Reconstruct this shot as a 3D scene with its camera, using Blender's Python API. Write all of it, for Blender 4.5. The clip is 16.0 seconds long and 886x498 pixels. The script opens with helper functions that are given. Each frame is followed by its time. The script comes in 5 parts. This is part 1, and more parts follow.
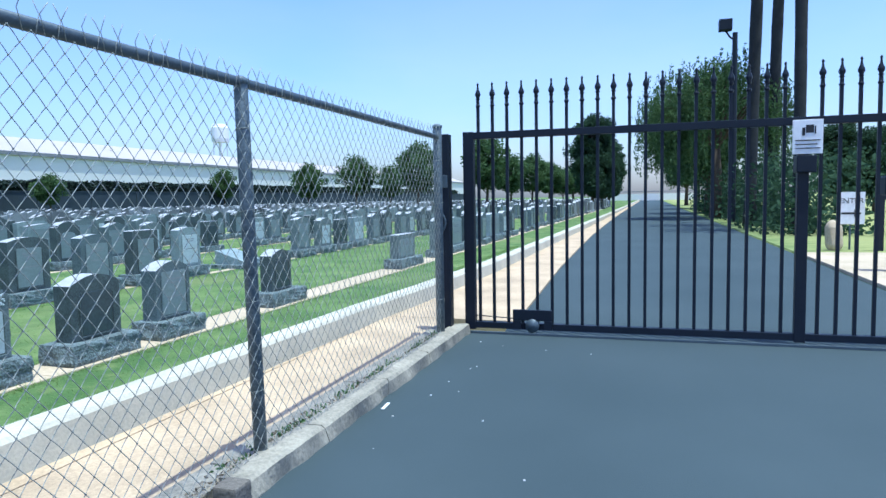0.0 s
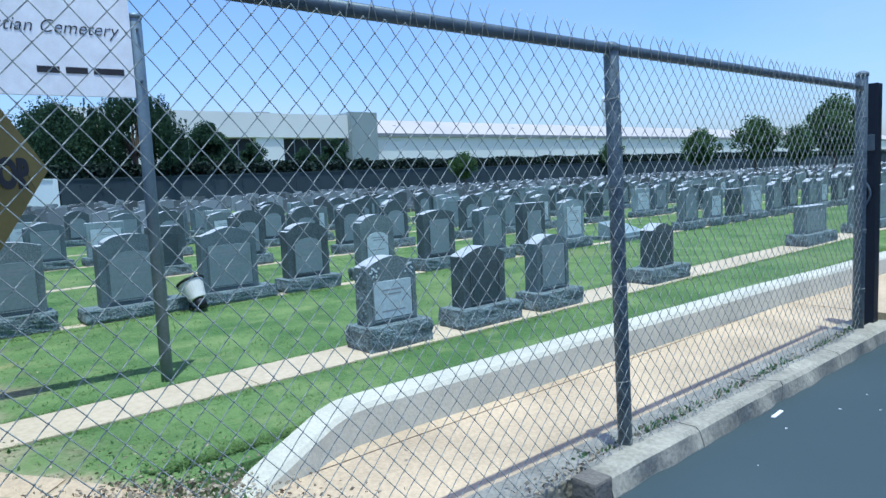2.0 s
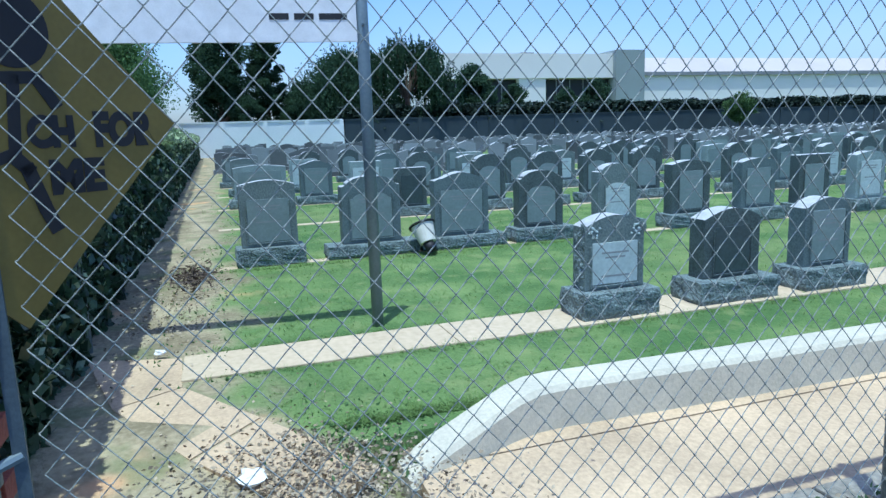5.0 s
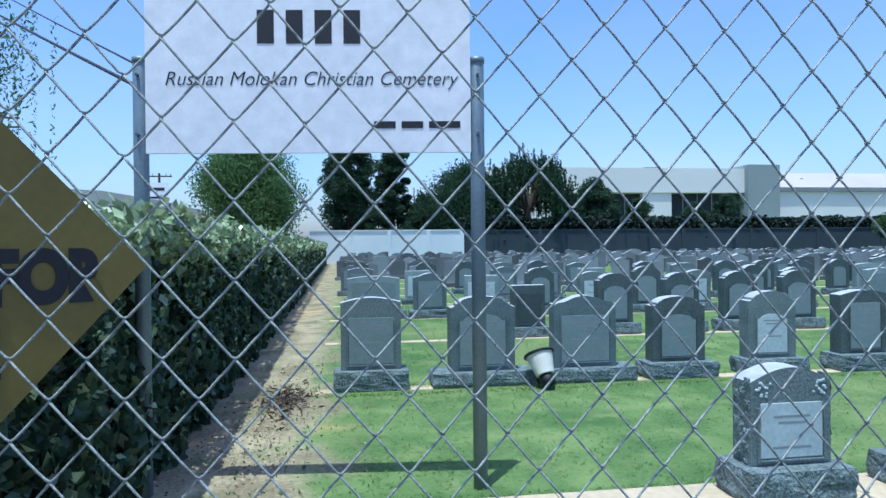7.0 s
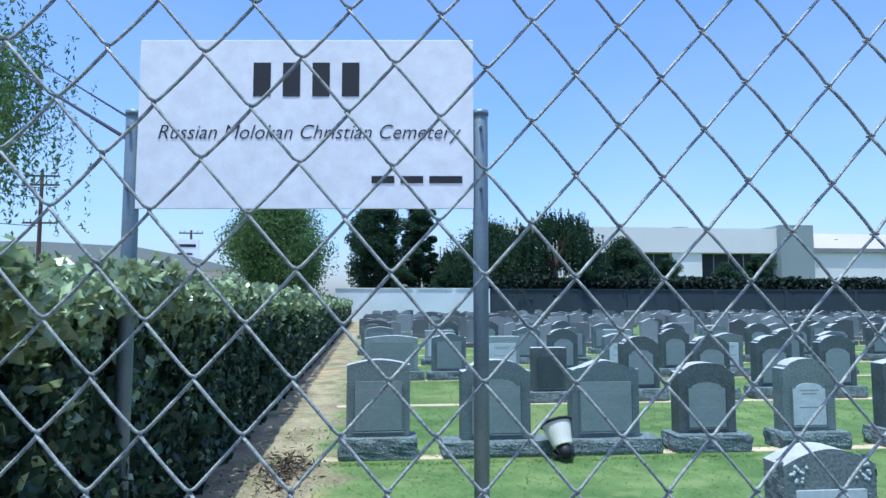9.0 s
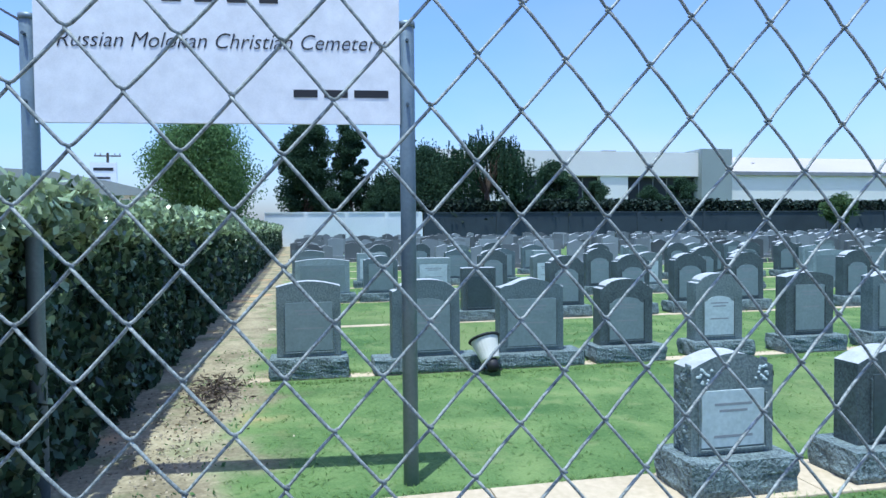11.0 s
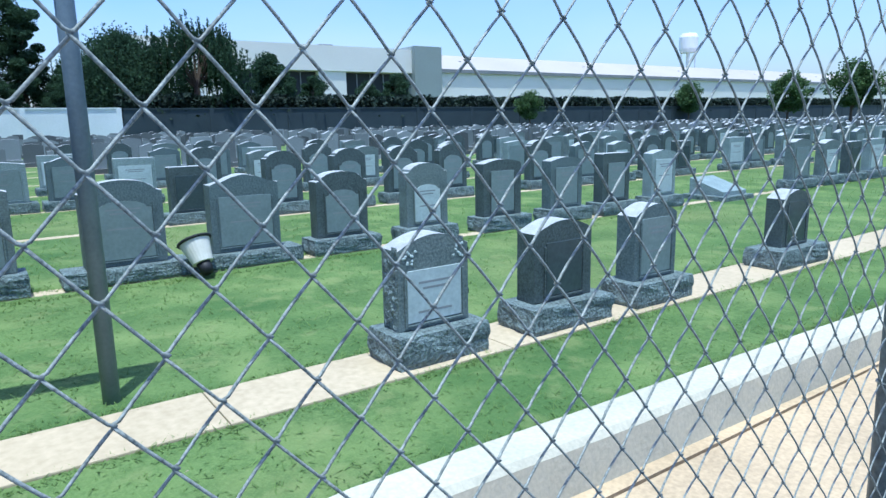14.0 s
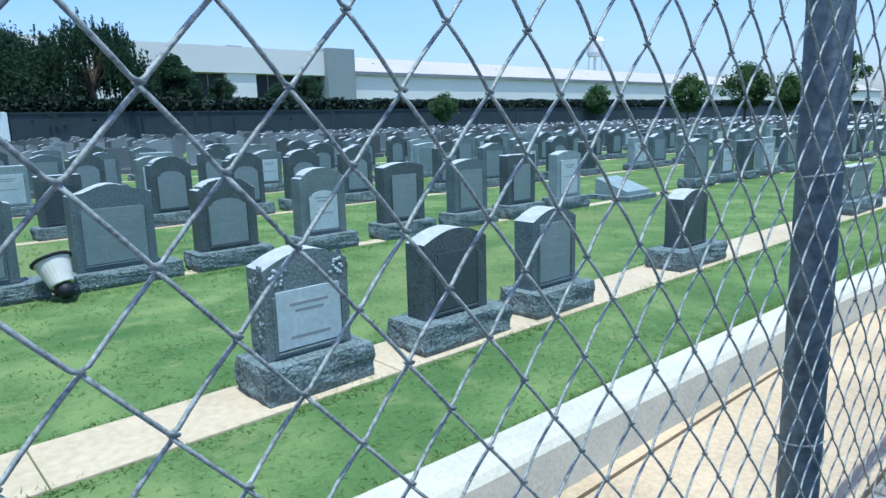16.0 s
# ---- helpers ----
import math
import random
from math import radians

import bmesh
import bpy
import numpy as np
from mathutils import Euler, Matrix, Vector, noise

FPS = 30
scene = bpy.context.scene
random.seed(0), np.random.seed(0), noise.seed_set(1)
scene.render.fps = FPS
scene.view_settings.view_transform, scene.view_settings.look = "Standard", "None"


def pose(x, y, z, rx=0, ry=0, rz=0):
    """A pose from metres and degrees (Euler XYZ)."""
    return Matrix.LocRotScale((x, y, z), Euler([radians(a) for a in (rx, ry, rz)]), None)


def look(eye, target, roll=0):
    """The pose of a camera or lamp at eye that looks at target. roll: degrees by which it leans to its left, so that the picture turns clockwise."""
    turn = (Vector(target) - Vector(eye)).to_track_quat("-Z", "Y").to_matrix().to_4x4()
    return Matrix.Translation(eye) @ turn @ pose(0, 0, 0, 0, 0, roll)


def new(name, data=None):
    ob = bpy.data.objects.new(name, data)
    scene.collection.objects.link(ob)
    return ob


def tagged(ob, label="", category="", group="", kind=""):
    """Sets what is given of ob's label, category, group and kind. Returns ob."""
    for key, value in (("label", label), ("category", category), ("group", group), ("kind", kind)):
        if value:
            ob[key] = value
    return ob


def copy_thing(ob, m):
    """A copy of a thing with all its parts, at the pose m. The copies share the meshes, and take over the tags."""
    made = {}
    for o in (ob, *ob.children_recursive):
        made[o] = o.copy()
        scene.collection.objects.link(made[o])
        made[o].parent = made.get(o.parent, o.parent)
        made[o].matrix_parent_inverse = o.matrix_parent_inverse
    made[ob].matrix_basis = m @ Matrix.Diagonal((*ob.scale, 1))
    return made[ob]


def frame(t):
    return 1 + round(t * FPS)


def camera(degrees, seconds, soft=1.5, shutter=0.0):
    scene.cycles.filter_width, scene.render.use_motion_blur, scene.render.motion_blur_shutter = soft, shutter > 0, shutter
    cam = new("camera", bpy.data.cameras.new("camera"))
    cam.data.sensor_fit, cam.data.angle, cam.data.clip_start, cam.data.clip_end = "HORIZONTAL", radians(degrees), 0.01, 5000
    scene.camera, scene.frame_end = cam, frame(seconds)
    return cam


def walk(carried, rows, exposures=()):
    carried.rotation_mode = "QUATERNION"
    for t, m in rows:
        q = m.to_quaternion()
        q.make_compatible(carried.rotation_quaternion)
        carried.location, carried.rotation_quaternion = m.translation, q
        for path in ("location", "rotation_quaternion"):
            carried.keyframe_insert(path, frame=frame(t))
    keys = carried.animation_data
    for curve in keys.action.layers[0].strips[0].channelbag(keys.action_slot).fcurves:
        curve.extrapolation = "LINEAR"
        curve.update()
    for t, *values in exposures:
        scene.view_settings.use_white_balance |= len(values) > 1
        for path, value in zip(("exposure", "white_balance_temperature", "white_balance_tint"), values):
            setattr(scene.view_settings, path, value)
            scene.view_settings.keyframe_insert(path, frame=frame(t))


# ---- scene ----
PATH = [
    (0, (1.636, 2.165, 1.206), (1.048, 4.070, 1.056), -1.0),
    (0.5, (1.647, 2.216, 1.230), (0.665, 3.951, 1.079), -1.6),
    (1, (1.661, 2.259, 1.237), (0.374, 3.783, 1.088), -2.6),
    (1.5, (1.630, 2.326, 1.232), (0.154, 3.663, 1.047), -3.1),
    (2, (1.569, 2.408, 1.233), (0.051, 3.694, 1.029), -2.7),
    (2.5, (1.559, 2.510, 1.238), (-0.094, 3.614, 1.016), -2.9),
    (3, (1.568, 2.569, 1.236), (-0.202, 3.470, 1.001), -3.0),
    (3.5, (1.597, 2.630, 1.249), (-0.232, 3.394, 0.989), -2.4),
    (6, (1.040, 2.954, 1.265), (-0.856, 3.482, 0.915), -1.5),
    (6.5, (0.879, 3.004, 1.278), (-1.063, 3.402, 1.014), -1.3),
    (7, (0.710, 3.016, 1.327), (-1.269, 3.307, 1.318), -0.6),
    (7.5, (0.598, 3.093, 1.355), (-1.386, 3.266, 1.538), -0.2),
    (8, (0.545, 3.179, 1.360), (-1.440, 3.199, 1.607), 0.2),
    (8.5, (0.532, 3.180, 1.348), (-1.453, 3.241, 1.582), 0.4),
    (9, (0.511, 3.179, 1.344), (-1.472, 3.388, 1.510), 0.0),
    (9.2, (0.499, 3.178, 1.344), (-1.484, 3.406, 1.484), 0.0),
    (11.5, (0.502, 3.211, 1.303), (-1.432, 3.702, 1.167), -0.6),
    (12, (0.506, 3.194, 1.294), (-1.389, 3.804, 1.095), -0.8),
    (12.5, (0.476, 3.193, 1.287), (-1.378, 3.896, 1.027), -0.5),
    (13, (0.456, 3.176, 1.282), (-1.345, 3.987, 0.970), -0.7),
    (13.5, (0.459, 3.224, 1.263), (-1.234, 4.226, 0.906), -0.9),
    (14, (0.458, 3.318, 1.268), (-1.151, 4.443, 0.892), -1.1),
    (14.5, (0.493, 3.387, 1.265), (-1.089, 4.560, 0.914), -2.0),
    (15, (0.442, 3.462, 1.265), (-1.135, 4.643, 0.921), -2.3),
    (15.5, (0.345, 3.555, 1.276), (-1.149, 4.837, 0.926), -0.6),
    (16, (0.313, 3.672, 1.255), (-1.149, 4.984, 0.881), -1.5),
]
cam = camera(67.2, 16.0)
walk(cam, [(t, look(eye, target, roll)) for t, eye, target, roll in PATH], exposures=[(0.0, 0.52, 5000, 6), (1.0, 0.28, 4970, 5), (1.5, 0.26, 4950, 5), (3.5, 0.26, 4850, 3), (6.0, 0.3, 4900, 4), (9.0, 0.43, 5050, 8), (12.5, 0.47, 5020, 6), (16.0, 0.36, 5000, 4)])

# ---- light ----
SUN_FROM = Vector((0.17, -0.12, 1.0)).normalized()
world = bpy.data.worlds.new("sky")
scene.world = world
world.use_nodes = True
wn = world.node_tree
sky = wn.nodes.new("ShaderNodeTexSky")
sky.sky_type, sky.sun_disc = "NISHITA", False
sky.sun_elevation, sky.sun_rotation = radians(78), radians(125)
sky.air_density, sky.dust_density, sky.ozone_density = 1.2, 1.6, 6.0
haze = wn.nodes.new("ShaderNodeMix")
haze.data_type, haze.blend_type = "RGBA", "MULTIPLY"
haze.inputs["Factor"].default_value = 1.0
# thin veils of pale cloud
where = wn.nodes.new("ShaderNodeTexCoord")
stretch = wn.nodes.new("ShaderNodeMapping")
stretch.inputs["Scale"].default_value = (1.0, 1.0, 2.6)
wn.links.new(where.outputs["Generated"], stretch.inputs["Vector"])
veil = wn.nodes.new("ShaderNodeTexNoise")
veil.inputs["Scale"].default_value, veil.inputs["Detail"].default_value = 1.7, 5
wn.links.new(stretch.outputs[0], veil.inputs["Vector"])
amount = wn.nodes.new("ShaderNodeMapRange")
amount.inputs["From Min"].default_value, amount.inputs["From Max"].default_value = 0.42, 0.68
wn.links.new(veil.outputs["Fac"], amount.inputs["Value"])
tint = wn.nodes.new("ShaderNodeMix")
tint.data_type = "RGBA"
wn.links.new(amount.outputs[0], tint.inputs["Factor"])
tint.inputs[6].default_value, tint.inputs[7].default_value = (1.05, 0.985, 1.03, 1), (1.28, 1.05, 1.05, 1)
wn.links.new(tint.outputs[2], haze.inputs[7])
wn.links.new(sky.outputs[0], haze.inputs[6])
wn.links.new(haze.outputs[2], wn.nodes["Background"].inputs[0])
wn.nodes["Background"].inputs[1].default_value = 0.15
sun = new("sun", bpy.data.lights.new("sun", "SUN"))
sun.data.energy, sun.data.angle, sun.data.color = 4.3, radians(0.5), (0.94, 0.895, 0.7)
sun.matrix_world = look(SUN_FROM * 30, (0, 0, 0))

# ---- materials ----
def mat(name, base, var=None, scale=8.0, fine=120.0, rough=0.8, metal=0.0, bump=0.3, fine_amt=0.35, spec=0.4, island=0.0, bump_dist=0.01, thin=0.0):
    """Two colours mixed by a coarse and a fine noise, with relief."""
    m = bpy.data.materials.new(name)
    m.use_nodes = True
    t = m.node_tree
    b = t.nodes["Principled BSDF"]
    b.inputs["Roughness"].default_value, b.inputs["Metallic"].default_value = rough, metal
    b.inputs["Specular IOR Level"].default_value = spec
    var = var or tuple(v * 0.7 for v in base)
    co = t.nodes.new("ShaderNodeTexCoord")
    n1 = t.nodes.new("ShaderNodeTexNoise")
    n1.inputs["Scale"].default_value, n1.inputs["Detail"].default_value = scale, 6
    n2 = t.nodes.new("ShaderNodeTexNoise")
    n2.inputs["Scale"].default_value, n2.inputs["Detail"].default_value = fine, 3
    for n in (n1, n2):
        t.links.new(co.outputs["Object"], n.inputs["Vector"])
    add = t.nodes.new("ShaderNodeMath")
    add.operation = "MULTIPLY_ADD"
    t.links.new(n2.outputs["Fac"], add.inputs[0])
    add.inputs[1].default_value = fine_amt * 2
    t.links.new(n1.outputs["Fac"], add.inputs[2])
    ramp = t.nodes.new("ShaderNodeMapRange")
    ramp.inputs["From Min"].default_value = 0.3 + fine_amt * 0.7
    ramp.inputs["From Max"].default_value = 0.7 + fine_amt * 1.3
    t.links.new(add.outputs[0], ramp.inputs["Value"])
    mix = t.nodes.new("ShaderNodeMix")
    mix.data_type = "RGBA"
    t.links.new(ramp.outputs[0], mix.inputs["Factor"])
    mix.inputs[6].default_value, mix.inputs[7].default_value = (*var, 1), (*base, 1)
    out = mix.outputs[2]
    if island:
        geo = t.nodes.new("ShaderNodeNewGeometry")
        hsv = t.nodes.new("ShaderNodeHueSaturation")
        mr = t.nodes.new("ShaderNodeMapRange")
        mr.inputs["To Min"].default_value, mr.inputs["To Max"].default_value = 1 - island, 1 + island
        t.links.new(geo.outputs["Random Per Island"], mr.inputs["Value"])
        t.links.new(mr.outputs[0], hsv.inputs["Value"])
        t.links.new(out, hsv.inputs["Color"])
        out = hsv.outputs[0]
    t.links.new(out, b.inputs["Base Color"])
    if thin:
        # light passes through leaves and blades
        tr = t.nodes.new("ShaderNodeBsdfTranslucent")
        ms = t.nodes.new("ShaderNodeMixShader")
        ms.inputs[0].default_value = thin
        t.links.new(out, tr.inputs["Color"])
        t.links.new(b.outputs[0], ms.inputs[1])
        t.links.new(tr.outputs[0], ms.inputs[2])
        t.links.new(ms.outputs[0], t.nodes["Material Output"].inputs["Surface"])
    if bump:
        bp = t.nodes.new("ShaderNodeBump")
        bp.inputs["Strength"].default_value, bp.inputs["Distance"].default_value = bump, bump_dist
        t.links.new(add.outputs[0], bp.inputs["Height"])
        t.links.new(bp.outputs[0], b.inputs["Normal"])
    return m


def plain(name, c, rough=0.6, metal=0.0):
    return mat(name, c, tuple(v * 0.82 for v in c), 14, 160, rough, metal, 0.08, 0.2)


M = {}
M["asphalt"] = mat("asphalt", (0.056, 0.077, 0.085), (0.036, 0.054, 0.061), 0.6, 200, 0.85, 0, 0.5, 0.3, 0.3)
M["concrete"] = mat("concrete", (0.6, 0.455, 0.295), (0.34, 0.26, 0.17), 1.7, 60, 0.9, 0, 0.25, 0.35, 0.25)
M["kerb"] = mat("kerb_concrete", (0.58, 0.54, 0.43), (0.4, 0.38, 0.31), 3.0, 60, 0.9, 0, 0.3, 0.4, 0.25)
M["old_concrete"] = mat("old_concrete", (0.42, 0.385, 0.305), (0.19, 0.175, 0.14), 5.0, 50, 0.92, 0, 0.6, 0.4, 0.2)
M["path"] = mat("path_concrete", (0.57, 0.465, 0.325), (0.38, 0.305, 0.2), 1.2, 25, 0.9, 0, 0.25, 0.35, 0.25)
M["galv"] = mat("galvanised_steel", (0.1, 0.13, 0.155), (0.055, 0.075, 0.095), 9, 110, 0.5, 0.25, 0.1, 0.4)
M["galv_post"] = mat("galvanised_post", (0.2, 0.245, 0.27), (0.055, 0.078, 0.098), 22, 70, 0.55, 0.15, 0.15, 0.6)
M["wire"] = mat("galvanised_wire", (0.46, 0.48, 0.44), (0.1, 0.115, 0.112), 90, 420, 0.6, 0.12, 0.0, 0.6)
M["black"] = mat("black_painted_steel", (0.007, 0.011, 0.021), (0.011, 0.016, 0.027), 8, 90, 0.45, 0.0, 0.05, 0.3, 0.25)
M["wood_old"] = mat("weathered_wood", (0.2, 0.18, 0.15), (0.09, 0.08, 0.07), 6, 60, 0.9, 0, 0.6, 0.4)
M["white"] = plain("white_panel", (0.84, 0.84, 0.85), 0.45)
M["ink"] = plain("black_ink", (0.02, 0.02, 0.025), 0.6)
# yellow darkened to olive: the plate's shade is put into its colour
M["yellow"] = mat("shaded_yellow_paint", (0.2, 0.155, 0.035), (0.15, 0.115, 0.026), 5, 80, 0.5, 0, 0.05, 0.3)
M["pole"] = mat("sign_pole_paint", (0.2, 0.25, 0.28), (0.13, 0.17, 0.2), 6, 60, 0.5, 0.3, 0.1, 0.3)
M["brick"] = mat("red_brick", (0.32, 0.1, 0.06), (0.2, 0.06, 0.04), 12, 90, 0.9, 0, 0.5, 0.4)
M["mortar"] = mat("mortar", (0.35, 0.32, 0.28), None, 20, 120, 0.95)
M["bark"] = mat("bark", (0.13, 0.1, 0.075), (0.06, 0.045, 0.035), 5, 30, 0.95, 0, 0.8, 0.4)
M["palm_bark"] = mat("palm_bark", (0.03, 0.033, 0.037), (0.014, 0.016, 0.018), 3, 25, 0.95, 0, 0.8, 0.4)
M["leaf"] = mat("leaf_green", (0.12, 0.19, 0.075), (0.06, 0.105, 0.045), 0.6, 5, 0.85, 0, 0, 0.3, 0.06, 0.18, thin=0.4)
M["leaf_dark"] = mat("leaf_dark_green", (0.062, 0.105, 0.058), (0.034, 0.062, 0.038), 0.6, 5, 0.9, 0, 0, 0.3, 0.04, 0.18, thin=0.35)
M["leaf_pale"] = mat("leaf_pale_green", (0.15, 0.25, 0.1), (0.085, 0.15, 0.06), 0.6, 5, 0.85, 0, 0, 0.3, 0.06, 0.15, thin=0.4)
# two copies of the hedge leaf: dark for the shaded face, pale for sunlight
M["ivy_shaded"] = mat("hedge_leaf_shaded", (0.075, 0.125, 0.064), (0.024, 0.045, 0.024), 2.5, 20, 0.4, 0, 0, 0.3, 0.4, 0.6, thin=0.25)
M["ivy_lit"] = mat("hedge_leaf_lit", (0.46, 0.54, 0.31), (0.12, 0.185, 0.078), 2.5, 20, 0.28, 0, 0, 0.35, 0.6, 0.5, thin=0.3)
# near-black colour stands for the shade between the hedge leaves
M["hedge_shade"] = mat("hedge_inner_shade", (0.018, 0.028, 0.012), (0.008, 0.012, 0.006), 6, 30, 0.95, 0, 0.8, 0.4, 0.1)
M["blade"] = mat("grass_blade", (0.22, 0.32, 0.11), (0.15, 0.235, 0.075), 0.8, 4, 0.7, 0, 0, 0.3, 0.1, 0.12, thin=0.5)
M["debris"] = mat("dry_leaf_litter", (0.38, 0.32, 0.23), (0.2, 0.165, 0.115), 6, 40, 0.95, 0, 0, 0.3, 0.2, 0.5)
M["paper"] = plain("white_paper", (0.8, 0.8, 0.8), 0.8)
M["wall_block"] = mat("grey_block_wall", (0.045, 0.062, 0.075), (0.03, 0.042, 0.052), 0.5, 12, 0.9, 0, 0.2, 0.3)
M["wall_ivy"] = mat("wall_shrub_leaf", (0.022, 0.038, 0.026), (0.012, 0.022, 0.016), 0.6, 5, 0.7, 0, 0, 0.3, 0.2, 0.35)
M["wall_white"] = mat("white_rendered_wall", (0.8, 0.83, 0.84), (0.66, 0.7, 0.71), 0.4, 12, 0.9, 0, 0.1, 0.3)
M["bld_white"] = mat("pale_stucco", (0.8, 0.77, 0.72), (0.72, 0.69, 0.64), 0.15, 6, 0.9, 0, 0.1, 0.3)
M["bld_grey"] = mat("grey_green_stucco", (0.3, 0.34, 0.33), (0.26, 0.29, 0.28), 0.2, 6, 0.9, 0, 0.1, 0.3)
M["bld_roof"] = mat("pale_metal_roof", (0.47, 0.42, 0.39), (0.4, 0.36, 0.33), 0.1, 5, 0.7, 0, 0.1, 0.3)
M["bld_dark"] = mat("dark_glazing", (0.008, 0.012, 0.016), (0.014, 0.018, 0.022), 0.3, 6, 0.55, 0, 0, 0.3)
M["trim"] = mat("grey_metal_trim", (0.3, 0.3, 0.31), None, 0.3, 8, 0.6, 0.2, 0.1, 0.3)
M["bucket"] = mat("white_plastic", (0.72, 0.7, 0.64), (0.6, 0.57, 0.5), 12, 120, 0.5, 0, 0.1, 0.3)
GRANITES = [
    mat("mid_grey_granite", (0.21, 0.255, 0.25), (0.075, 0.098, 0.098), 5, 75, 0.5, 0, 0.2, 0.9),
    mat("dark_grey_granite", (0.105, 0.132, 0.133), (0.034, 0.046, 0.048), 5, 80, 0.45, 0, 0.2, 0.9),
    mat("light_grey_granite", (0.317, 0.385, 0.382), (0.15, 0.19, 0.191), 5, 80, 0.6, 0, 0.2, 0.9),
    mat("blue_grey_granite", (0.155, 0.198, 0.205), (0.058, 0.08, 0.086), 5, 75, 0.48, 0, 0.2, 0.9),
]
ROUGH_GRANITE = mat("rough_cut_granite", (0.264, 0.33, 0.333), (0.044, 0.06, 0.0647), 12, 60, 0.85, 0, 0.9, 0.7, bump_dist=0.02)
PANELS = [
    mat("polished_panel_grey", (0.22, 0.272, 0.275), (0.155, 0.195, 0.2), 6, 45, 0.3, 0, 0.02, 0.5, 0.5),
    mat("polished_panel_dark", (0.0616, 0.084, 0.0921), (0.0396, 0.055, 0.0608), 6, 45, 0.25, 0, 0.02, 0.5, 0.5),
    mat("polished_panel_pale", (0.53, 0.6, 0.6), (0.36, 0.42, 0.425), 6, 45, 0.4, 0, 0.02, 0.5, 0.5),
]
M["letter"] = plain("engraved_letters", (0.27, 0.285, 0.295), 0.8)
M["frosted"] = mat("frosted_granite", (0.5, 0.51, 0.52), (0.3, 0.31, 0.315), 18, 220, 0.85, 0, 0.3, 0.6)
M["far_stone"] = mat("far_granite", (0.22, 0.235, 0.245), (0.13, 0.14, 0.148), 0.7, 60, 0.5, 0, 0, 0.4, 0.4, 0.6)


def ground_material():
    """Lawn with bare sandy soil along the hedge and at the corner by the fence."""
    m = bpy.data.materials.new("lawn_and_soil")
    m.use_nodes = True
    t = m.node_tree
    b = t.nodes["Principled BSDF"]
    b.inputs["Roughness"].default_value, b.inputs["Specular IOR Level"].default_value = 0.95, 0.1
    co = t.nodes.new("ShaderNodeTexCoord")
    sep = t.nodes.new("ShaderNodeSeparateXYZ")
    t.links.new(co.outputs["Object"], sep.inputs[0])

    def noise_tex(s, d=5):
        n = t.nodes.new("ShaderNodeTexNoise")
        n.inputs["Scale"].default_value, n.inputs["Detail"].default_value = s, d
        t.links.new(co.outputs["Object"], n.inputs["Vector"])
        return n.outputs["Fac"]

    def calc(op, a, c, e=None):
        n = t.nodes.new("ShaderNodeMath")
        n.operation = op
        for i, v in enumerate((a, c, e)):
            if v is None:
                continue
            if isinstance(v, (int, float)):
                n.inputs[i].default_value = v
            else:
                t.links.new(v, n.inputs[i])
        return n.outputs[0]

    def blend(f, a, c):
        n = t.nodes.new("ShaderNodeMix")
        n.data_type = "RGBA"
        t.links.new(f, n.inputs["Factor"])
        for i, v in ((6, a), (7, c)):
            if isinstance(v, tuple):
                n.inputs[i].default_value = (*v, 1)
            else:
                t.links.new(v, n.inputs[i])
        return n.outputs[2]

    def step(v, lo, hi):
        n = t.nodes.new("ShaderNodeMapRange")
        n.interpolation_type = "SMOOTHSTEP"
        n.inputs["From Min"].default_value, n.inputs["From Max"].default_value = lo, hi
        t.links.new(v, n.inputs["Value"])
        return n.outputs[0]

    big, mid, fine, tuft = noise_tex(0.35), noise_tex(2.3), noise_tex(28), noise_tex(95, 4)
    lawn = blend(step(calc("MULTIPLY_ADD", fine, 0.5, mid), 0.5, 0.95), (0.07, 0.125, 0.04), (0.135, 0.205, 0.068))
    lawn = blend(calc("MULTIPLY", step(tuft, 0.45, 0.7), 0.5), lawn, (0.16, 0.225, 0.085))
    lawn = blend(calc("MULTIPLY", step(tuft, 0.55, 0.3), 0.25), lawn, (0.06, 0.105, 0.034))
    lawn = blend(calc("MULTIPLY", step(noise_tex(1.5, 3), 0.5, 0.66), 0.6), lawn, (0.2, 0.26, 0.095))
    lawn = blend(calc("MULTIPLY", step(noise_tex(0.9, 3), 0.52, 0.36), 0.6), lawn, (0.055, 0.115, 0.036))
    lawn = blend(calc("MULTIPLY", step(noise_tex(5.5), 0.54, 0.7), 0.45), lawn, (0.21, 0.245, 0.1))
    lawn = blend(calc("MULTIPLY", step(big, 0.5, 0.72), 0.8), lawn, (0.17, 0.205, 0.08))
    soil = blend(step(calc("MULTIPLY_ADD", fine, 0.6, mid), 0.55, 1.05), (0.19, 0.16, 0.1), (0.41, 0.35, 0.225))
    soil = blend(step(noise_tex(1.1), 0.58, 0.68), soil, (0.55, 0.34, 0.18))
    soil = blend(calc("MULTIPLY", step(noise_tex(3.4), 0.5, 0.66), 0.55), soil, (0.16, 0.19, 0.085))
    edge = calc("MULTIPLY_ADD", calc("SUBTRACT", mid, 0.5), 1.3, sep.outputs["Y"])
    bare = calc("SUBTRACT", 1.0, step(edge, 2.62, 3.1))
    corner = calc("ADD", calc("MULTIPLY_ADD", calc("SUBTRACT", mid, 0.5), 1.0, sep.outputs["Y"]), calc("MULTIPLY", sep.outputs["X"], -0.75))
    near = calc("MULTIPLY", calc("SUBTRACT", 1.0, step(corner, 4.0, 4.25)), step(sep.outputs["X"], -2.05, -1.9))
    bare = calc("MAXIMUM", bare, near)
    right = step(calc("MULTIPLY_ADD", mid, 3.0, sep.outputs["X"]), 4.5, 8.0)
